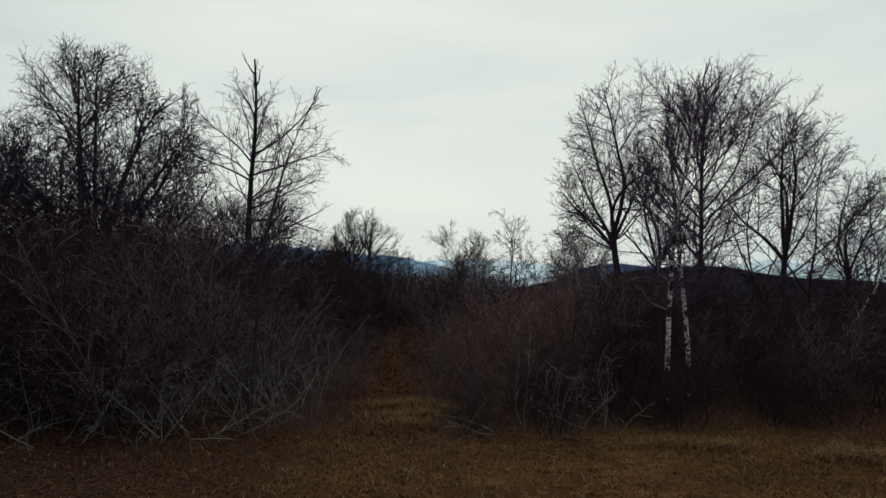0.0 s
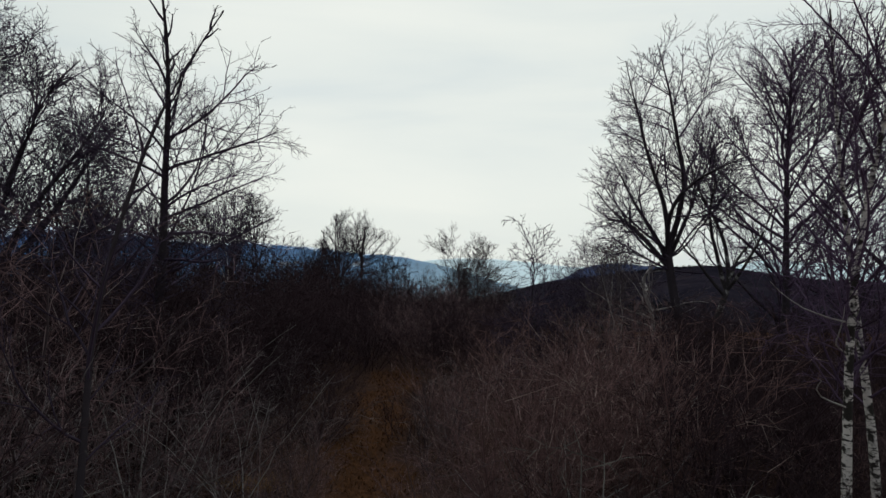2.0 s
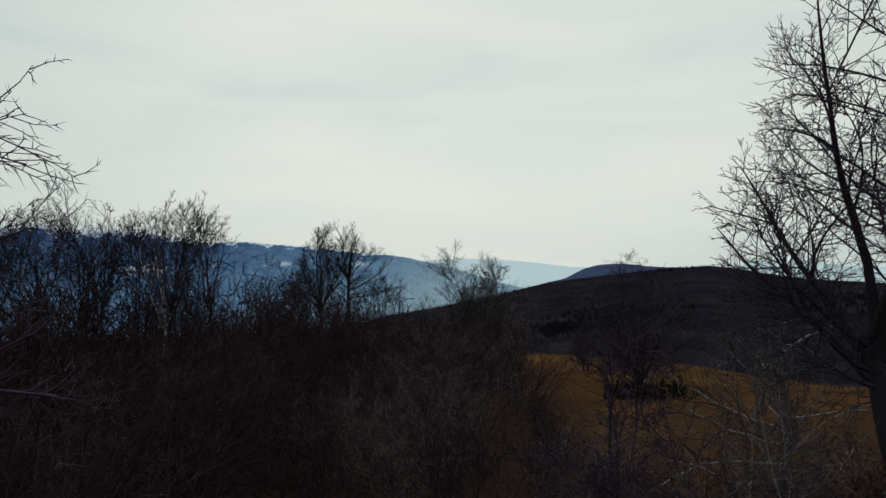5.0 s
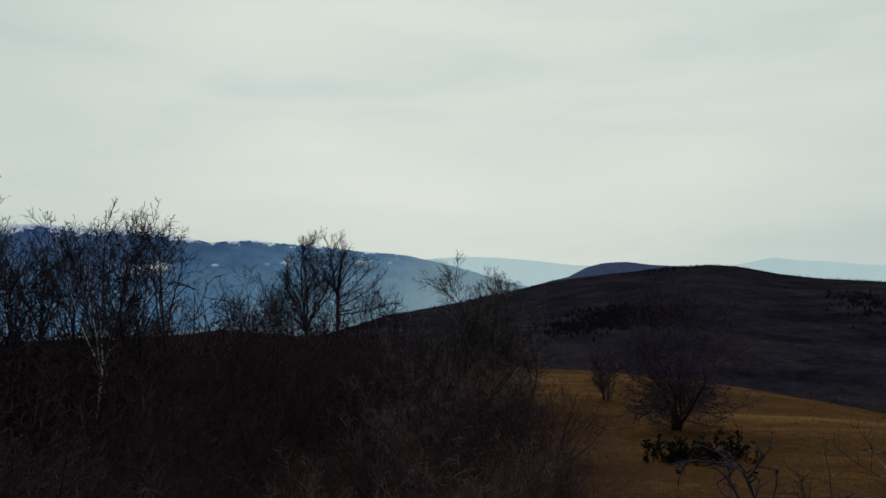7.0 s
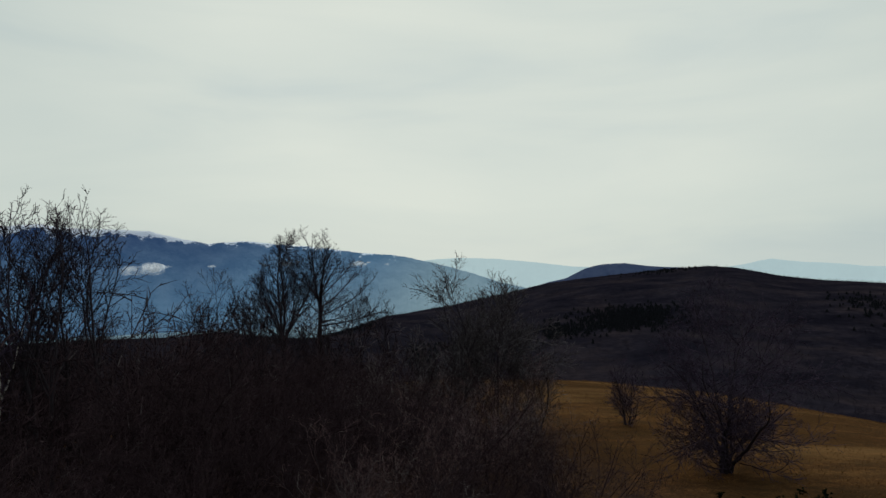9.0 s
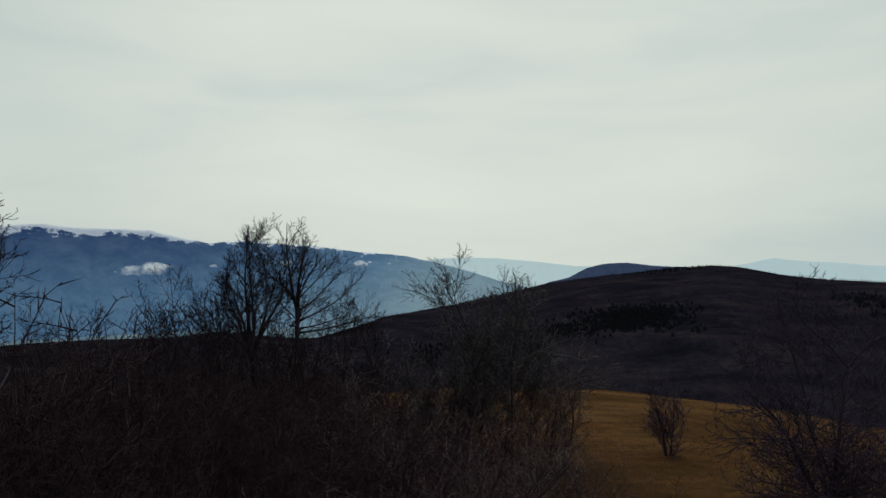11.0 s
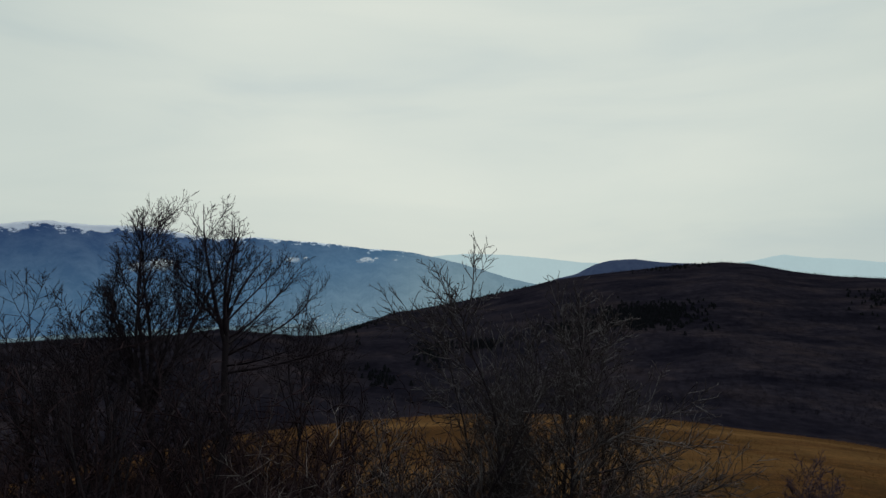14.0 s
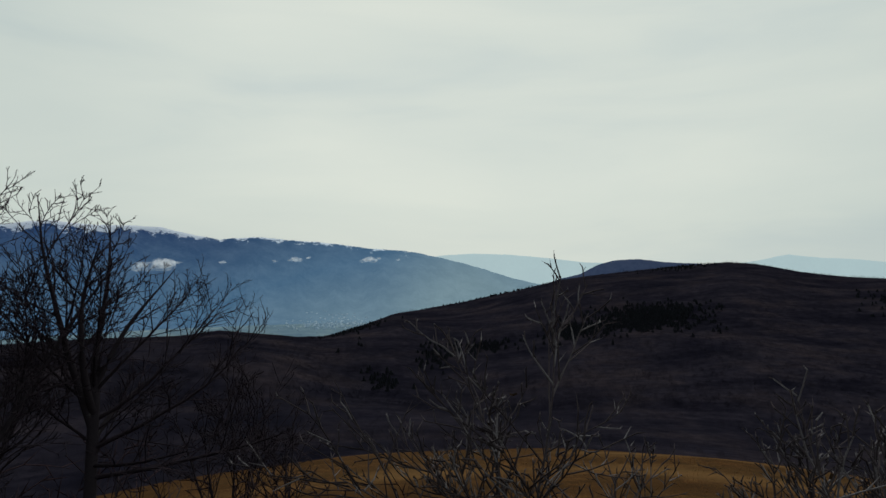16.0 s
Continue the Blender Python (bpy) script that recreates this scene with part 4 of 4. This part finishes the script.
    for k, (x, y, top, wide, more) in enumerate(((2.3, 72.0, 7.4, 2.6, dict(stems=7, peak=0.25)), (4.6, 71.2, 6.8, 2.1, dict(stems=5, shift=(0.4, 0), arms=level)), (0.9, 71.8, 5.3, 1.6, dict(stems=4)), (5.9, 72.2, 6.3, 1.4, dict(stems=3, fan=12)), (3.6, 73.6, 6.8, 1.4, dict(stems=3, fan=13)), (1.8, 73.2, 6.5, 1.2, dict(stems=3, fan=13)))):
        tree_here("field_maple", x, y, top, "many-stemmed bare tree with long level lower boughs" if more.get("arms") else "many-stemmed bare tree with upright grey-tipped twigs", 81 + k, 0.075, BARK, MAPLE, leafy=40, group="clump at the meadow's edge", width=wide, **{**clump, **more})
    thorn = dict(stems=6, fan=30, low=0.14, centre=0.45, s1=0.26, s2=0.21, s3=0.16, s4=0.15, fine=0.0062, wander=0.10, zig=0.2, angles=(60, 48), upward=0.10)
    tree_here("hawthorn", 7.3, 72.6, 1.7, "low crooked bare hawthorn with lichen-grey twigs", 91, 0.06, BARK, MAPLE, leafy=120, group="hawthorns", width=1.9, **thorn)
    tree_here("hawthorn", 14.0, 61.0, 6.7, "many-stemmed bare hawthorn with clinging withered leaves and low sprays", 92, 0.085, BARK, TWIG, leafy=900, group="hawthorns", width=3.9,
              arms=((2.2, 268, 70, 4.2, 0.05), (3.0, 275, 62, 3.8, 0.06), (1.6, 90, 66, 4.6, 0.06), (2.4, 82, 72, 5.2, 0.05), (2.0, 250, 74, 3.8, 0.06), (3.4, 100, 60, 4.0, 0.07)),
              **{**thorn, "stems": 9, "fan": 13, "peak": 0.35, "low": 0.12, "centre": 0.42, "s2": 0.25, "s3": 0.2, "s4": 0.22, "fine": 0.0088})
    dead = dict(s1=0.34, s2=0.28, s3=0.26, s4=0.28, fine=0.0075, wander=0.12, zig=0.26, angles=(60, 48), upward=0.10)
    tree_here("dead_tree", 10.3, 36.9, 5.1, "crooked dead small tree with pale lichen-white branches", 97, 0.12, PALE, STEM, leafy=60, boughs=PALE, group="hawthorns", width=2.4, low=0.3, centre=0.62, bole=0.62, leaders=3, fan=34,
              arms=((1.5, 272, 80, 4.4, 0.03), (1.0, 262, 86, 4.2, 0.04), (2.3, 285, 70, 3.6, 0.03), (1.9, 250, 76, 3.4, 0.04), (1.3, 88, 80, 3.4, 0.03), (2.7, 85, 68, 2.6, 0.03), (0.9, 100, 84, 3.6, 0.04)), **dead)
    tree_here("sapling", 13.7, 74.6, 0.5, "upright bare sapling clump alone on the meadow", 94, 0.045, BARK, TWIG, width=1.1, stems=8, fan=13, low=0.14, centre=0.6, s1=0.2, s2=0.18, s3=0.15, s4=0.14, fine=0.0075, zig=0.12)


plant_trees()


# ---- thickets ----
def shrub_form(seed, tall, stems, splay, limbs, orders, wander, lift, girth, fine, kink=0.0):
    rng = np.random.default_rng(seed)
    spin = rng.uniform(0, 6.283, stems)
    out = np.tan(np.radians(rng.uniform(0.15, 1.0, stems) * splay))
    root = np.stack([np.cos(spin), np.sin(spin), 0 * spin], 1) * rng.uniform(0.05, 0.6, (stems, 1)) - [0, 0, 0.15]
    way = np.stack([np.cos(spin) * out, np.sin(spin) * out, np.ones(stems)], 1)
    main = crooked(rng, root, way, tall * rng.uniform(0.6, 1.12, stems), girth * rng.uniform(0.5, 1.2, stems), 8 if kink else 6, wander, lift, 0.25, kink)
    a = crooked(rng, *buds(rng, main, limbs, 0.15, 0.97, 44 + 60 * kink, 0.42, 0.6, 0.35, fine), 4 if kink else 3, wander * 1.3, lift, 0.3, kink * 1.3)
    b = shoots(rng, *buds(rng, a, orders[0], 0.15, 0.98, 45, 0.52, 0.65, 0.3, fine), 1, wander * 1.4, lift, 0.5)
    sets = [(main, 4), (a, 3), (b, 3)]
    if orders[1]:
        sets.append((shoots(rng, *buds(rng, b, orders[1], 0.2, 0.98, 42, 0.55, 0.7, 0.3, fine * 0.75), 1, wander * 1.6, lift, 0.4), 3))
    # no single shoot stands far above the rest
    cap = tall * 0.95
    for (pts, rad, ways, ln), sides in sets:
        pts[..., 2] = np.where(pts[..., 2] > cap, cap + 0.45 * (pts[..., 2] - cap), pts[..., 2])
        pts[..., :2] = np.where(np.abs(pts[..., :2]) > cap * 0.8, np.sign(pts[..., :2]) * (cap * 0.8 + 0.25 * (np.abs(pts[..., :2]) - cap * 0.8)), pts[..., :2])
    return sets


def make_shrub(name, sets, stem_mat, twig_mat, label, group):
    base = new(name)
    if name == "dead_brush":
        (pts, rad, ways, ln), sides = sets[0]
        for k in range(len(pts)):
            v, q, t = tubes([((pts[k:k + 1], rad[k:k + 1], ways[k:k + 1], ln[k:k + 1]), sides)])
            part("bough", mesh_of("bough", v, q, stem_mat, t), base)
    else:
        v, q, t = tubes(sets[:1])
        part("branchwork", mesh_of("branchwork", v, q, stem_mat, t), base)
    v, q, t = tubes(sets[1:])
    part("crown", mesh_of("crown", v, q, twig_mat, t), base, "")
    return tagged(base, label, "shrub", group)


class Planting:
    """Templates of one kind of shrub, set out one by one."""

    def __init__(self, templates):
        self.free, self.all, self.k = list(templates), list(templates), 0

    def put(self, x, y, turn, size, lean=0.0):
        m = at_ground(x, y, turn, size, 0.05, lean)
        if self.free:
            self.free.pop().matrix_basis = m
        else:
            t = self.all[self.k % len(self.all)]
            copy_thing(t, m @ Matrix.Scale(1 / t.scale[0], 4))
        self.k += 1


def scrub_height(x, y):
    """How tall the thicket stands: lower by the gap, taller to the west, under the trees, and where the land falls."""
    west, east = float(smooth(-3.5, -7, x)), float(smooth(5, 9, x) * smooth(24, 28, y))
    if y < 36:
        return (3.1 + 0.4 * float(smooth(20, 23, y)) - 1.0 * float(smooth(25, 28, y)) + 0.5 * east if x > 0 else 3.0 + (2.1 + 0.5 * float(smooth(22, 25, y) * (1 - smooth(29, 31, y)))) * west) * (0.7 if y < 18.8 and x > -6 else 1)
    if y < 50:
        return (2.1 if x > 2.5 else 3.1) + 1.2 * west + 1.2 * float(smooth(-11, -16, x))
    if y > 62 and x > -1:
        return 3.0 + 1.6 * float(smooth(65, 69, y))
    if y < 57:
        return 3.7 + 1.3 * west
    return 5.4 + 1.2 * west - 1.8 * float(smooth(0, 2.5, x))


def joined(name, label, forms, places, mat):
    """Many shrubs as one growth. forms: shoots of each template; places: poses, form by form."""
    verts, quads, tris, base = [], [], [], 0
    for sets, poses in zip(forms, places):
        v, q, t = tubes(sets)
        for m in poses:
            m = np.array(m)
            verts.append(v @ m[:3, :3].T + m[:3, 3])
            quads.append(q + base)
            tris.append(t + base)
            base += len(v)
    me = mesh_of(name, np.concatenate(verts), np.concatenate(quads), mat, np.concatenate(tris))
    tagged(new(name, me), label, "thicket", kind="stuff")


def plant_shrubs():
    rng = np.random.default_rng(5)
    dense = Planting([make_shrub("thorn_shrub", shrub_form(100 + k, 3.1, 14, 38, 8, (6, 3), 0.095, 0.045, 0.017, 0.0046), STEM, SHRUB, "dense dark tangled thorn shrub without leaves", "thicket") for k in range(4)])
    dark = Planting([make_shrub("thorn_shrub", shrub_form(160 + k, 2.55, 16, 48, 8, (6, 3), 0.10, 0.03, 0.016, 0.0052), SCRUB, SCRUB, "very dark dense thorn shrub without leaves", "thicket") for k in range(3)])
    whips = Planting([make_shrub("dogwood_shrub", shrub_form(120 + k, 3.0, 30, 30, 8, (5, 0), 0.06, 0.03, 0.012, 0.0042), WHIP, WHIP, "upright red-brown whippy shrub without leaves", "thicket") for k in range(3)])
    pale = Planting([make_shrub("dead_brush", shrub_form(130 + k, 2.5, 6, 56, 5, (4, 0), 0.10, 0.02, 0.018, 0.006, 0.34), DEADWOOD, DEADWOOD, "fallen tangle of pale grey dead branches", "dead brush") for k in range(3)])
    grey = Planting([make_shrub("grey_shrub", shrub_form(140 + k, 2.9, 10, 46, 7, (6, 3), 0.08, 0.02, 0.019, 0.0044, 0.14), STEM, GREYTIP, "bare shrub with lichen-grey twigs", "thicket") for k in range(3)])
    forms = [shrub_form(110 + k, 3.1, 10, 40, 5, (4, 0), 0.10, 0.04, 0.02, 0.0125) for k in range(4)]
    places = [[] for _ in forms]
    y = 17.0
    while y < 84:
        step = 1.75 + 0.02 * (y - 17)
        x = -26.0 - 0.25 * (y - 17)
        while x < 33:
            px, py = x + rng.uniform(-0.6, 0.6), y + rng.uniform(-0.6, 0.6)
            x += step * (1.0 if abs(x) < 12 else 1.35)
            if thicket(px, py) < 0.6 or track(px, py) > 0.12:
                continue
            size = rng.uniform(0.85, 1.25) * scrub_height(px, py) / 2.9
            if py < 34 and abs(px + 0.9) < 3.4:
                size *= 0.68
            turn, pick = rng.uniform(0, 360), rng.uniform()
            if py < 36 and -11 < px < 13:
                if (1.2 < px < 6 and 20 < py < 29 and pick < 0.7) or (-5.5 < px < -1.5 and 20 < py < 24 and pick < 0.5):
                    whips.put(px, py, turn, size * 1.05)
                # darker twig colours also stand in for shade under and inside the thicket
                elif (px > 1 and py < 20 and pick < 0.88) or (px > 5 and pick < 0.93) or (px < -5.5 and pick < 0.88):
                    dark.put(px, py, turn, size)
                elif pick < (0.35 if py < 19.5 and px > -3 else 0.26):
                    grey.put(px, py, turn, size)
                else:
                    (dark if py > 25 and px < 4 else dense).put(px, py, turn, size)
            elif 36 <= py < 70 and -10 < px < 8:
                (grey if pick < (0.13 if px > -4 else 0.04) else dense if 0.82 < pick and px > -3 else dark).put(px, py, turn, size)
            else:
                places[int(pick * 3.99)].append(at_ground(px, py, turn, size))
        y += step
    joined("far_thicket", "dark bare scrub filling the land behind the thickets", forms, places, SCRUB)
    for px, py in ((-9.2, 15.7), (-7.4, 15.5), (-5.6, 15.8), (-3.4, 16.6), (-11.2, 15.6), (-8.2, 16.4), (-10.2, 16.5), (-4.6, 16.6), (3.2, 17.3), (4.6, 17.0), (4.0, 17.8)):
        pale.put(px, py, rng.uniform(0, 360), rng.uniform(0.9, 1.25))
    # long pale stems that lean out over the gap and the near thicket
    arched = Planting([make_shrub("arching_shrub", shrub_form(170 + k, 3.3, 9, 52, 5, (4, 0), 0.05, 0.0, 0.017, 0.006, 0.12), PALE, GREYTIP, "straggling bare shrub with long pale arching stems", "thicket") for k in range(3)])
    for px, py, size in ((-2.9, 18.9, 0.9), (-4.3, 19.6, 1.0), (-2.7, 21.4, 0.95), (-5.4, 18.6, 1.0), (-3.7, 23.2, 1.0), (-6.6, 20.4, 1.1), (-4.9, 22.0, 1.1), (-7.8, 18.4, 1.0), (-5.8, 24.6, 1.15), (-6.8, 27.0, 1.3), (-7.8, 29.0, 1.35), (-5.8, 29.6, 1.2), (-8.6, 26.4, 1.35), (3.0, 20.6, 0.85), (4.6, 22.4, 0.9), (3.6, 24.8, 0.95), (5.6, 26.2, 1.0)):
        arched.put(px, py, rng.uniform(0, 360), size)
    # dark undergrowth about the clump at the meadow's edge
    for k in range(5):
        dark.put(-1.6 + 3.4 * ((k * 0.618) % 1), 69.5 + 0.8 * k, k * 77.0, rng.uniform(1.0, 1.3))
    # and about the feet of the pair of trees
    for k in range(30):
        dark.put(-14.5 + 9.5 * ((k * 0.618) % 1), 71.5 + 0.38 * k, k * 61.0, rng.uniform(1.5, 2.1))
    # pale crooked brush under the tree by the meadow
    for px, py, size in ((6.2, 30.5, 1.3), (8.6, 31.8, 1.3), (-5.4, 26.0, 1.2), (-4.6, 28.5, 1.1)):
        grey.put(px, py, rng.uniform(0, 360), size)
    for px, py, size in ((9.4, 30.2, 1.3), (10.2, 29.8, 1.4), (10.8, 30.9, 1.35), (8.6, 29.2, 1.2), (7.4, 29.2, 1.25), (9.0, 32.6, 1.1), (11.6, 32.0, 1.4)):
        dark.put(px, py, rng.uniform(0, 360), size)


plant_shrubs()


def evergreen_bush():
    rng = np.random.default_rng(9)
    sets = shrub_form(150, 1.2, 14, 60, 6, (5, 0), 0.12, 0.02, 0.014, 0.005)
    b = make_shrub("evergreen_bush", sets, STEM, STEM, "low dark evergreen bush at the foot of a hawthorn", "evergreen bushes")
    v, q = leaves(rng, (np.concatenate([sets[1][0][0][:, 2:4].reshape(-1, 1, 3), sets[2][0][0].reshape(-1, 1, 3)]), 0, 0, 0), 12000, 0.05)
    part("foliage", mesh_of("foliage", v, q, IVY), b, "small glossy dark green leaves")
    b.matrix_basis = at_ground(10.6, 53.2, 0, 1.0)
    copy_thing(b, at_ground(12.9, 52.9, 120, 1.1))
    copy_thing(b, at_ground(11.8, 52.6, 220, 0.85))


evergreen_bush()


# ---- grass ----
def blades(name, label, x, y, tall, wide, mat, rng, flop=0.6):
    n = len(x)
    root = np.stack([x, y, height_at(x, y) - 0.01], 1)
    spin = rng.uniform(0, 6.283, n)
    h = tall * rng.uniform(0.4, 1.2, n)
    out = np.stack([np.cos(spin), np.sin(spin), 0 * spin], 1)
    side = np.stack([-np.sin(spin), np.cos(spin), 0 * spin], 1) * (wide * rng.uniform(0.6, 1.3, n))[:, None]
    bend = (h * flop * rng.uniform(0.2, 1.4, n))[:, None]
    mid = root + out * bend * 0.35 + np.array([0, 0, 1]) * (h * 0.6)[:, None]
    tip = root + out * bend + np.array([0, 0, 1]) * (h * 0.85)[:, None]
    v = np.stack([root - side, root + side, mid + side * 0.7, mid - side * 0.7, tip], 1).reshape(-1, 3)
    i = np.arange(n)[:, None] * 5
    me = mesh_of(name, v, i + np.array([[0, 1, 2, 3]]), mat, i + np.array([[3, 2, 4]]), False)
    tagged(new(name, me), label, "grass", kind="stuff")


def lay_grass():
    rng = np.random.default_rng(77)
    x, y = rng.uniform(-14, 18, 90000), rng.uniform(8, 19, 90000)
    keep = (litter(x, y) < rng.uniform(0.2, 1.5, len(x))) & (noise_field(x, y) > rng.uniform(-0.9, 0.6, len(x)))
    blades("dry_grass", "short matted dry brown grass on open ground", x[keep], y[keep], 0.10, 0.011, STRAW, rng, 1.6)
    x, y = rng.uniform(5, 60, 70000), rng.uniform(36, 118, 70000)
    keep = (thicket(x, y) < 0.4) & (noise_field(x * 0.5, y * 0.5) > rng.uniform(-0.6, 0.8, len(x)))
    blades("meadow_grass", "ochre winter grass of the hilltop meadow", x[keep], y[keep], 0.12, 0.016, MEADOW, rng, 1.6)
    x, y = rng.uniform(-4, 3, 40000), rng.uniform(16, 38, 40000)
    keep = track(x, y) > rng.uniform(0.1, 0.8, len(x))
    blades("dead_bracken", "collapsed red-brown bracken and grass in the gap", x[keep][::2], y[keep][::2], 0.16, 0.014, FERN, rng, 2.2)
    x, y = rng.uniform(-15, 0.5, 26000), rng.uniform(8.5, 17, 26000)
    keep = litter(x, y) > rng.uniform(0.2, 1.0, len(x))
    blades("fallen_leaves", "red-brown fallen leaves and dead stalks at the thicket's edge", x[keep], y[keep], 0.055, 0.018, FERN, rng, 2.6)
    # single tussocks at the thicket's edge
    spots = np.array([(1.0, 19.4), (0.3, 19.8), (-0.5, 19.6), (0.7, 19.9), (0.45, 18.7), (-0.15, 18.3), (0.1, 17.6), (6.2, 15.6), (7.1, 15.4), (9.2, 14.7), (10.0, 14.5), (-3.0, 22.8)])
    for k, (cx, cy) in enumerate(spots):
        x, y = rng.normal(cx, 0.34, 420), rng.normal(cy, 0.16, 420)
        blades("grass_tussock", "tussock of long straw-coloured grass", x, y, 0.24, 0.008, TUFT, rng, 1.5)
    # bleached straw lying in loose wisps over the short grass
    cx, cy = rng.uniform(-12, 16, 420), rng.uniform(8, 16.5, 420)
    x, y = np.repeat(cx, 14) + rng.normal(0, 0.16, 5880), np.repeat(cy, 14) + rng.normal(0, 0.10, 5880)
    keep = litter(x, y) < 0.5
    blades("straw_wisps", "bleached straw lying in wisps on the grass", x[keep], y[keep], 0.12, 0.008, TUFT, rng, 2.4)


def noise_field(x, y):
    return (np.sin(x * 1.7 + 0.6 * y) + np.sin(y * 2.3 - 0.8 * x + 1) + np.sin(x * 0.6 + 2) + np.sin(y * 5.1 + x * 3.3)) / 4


lay_grass()
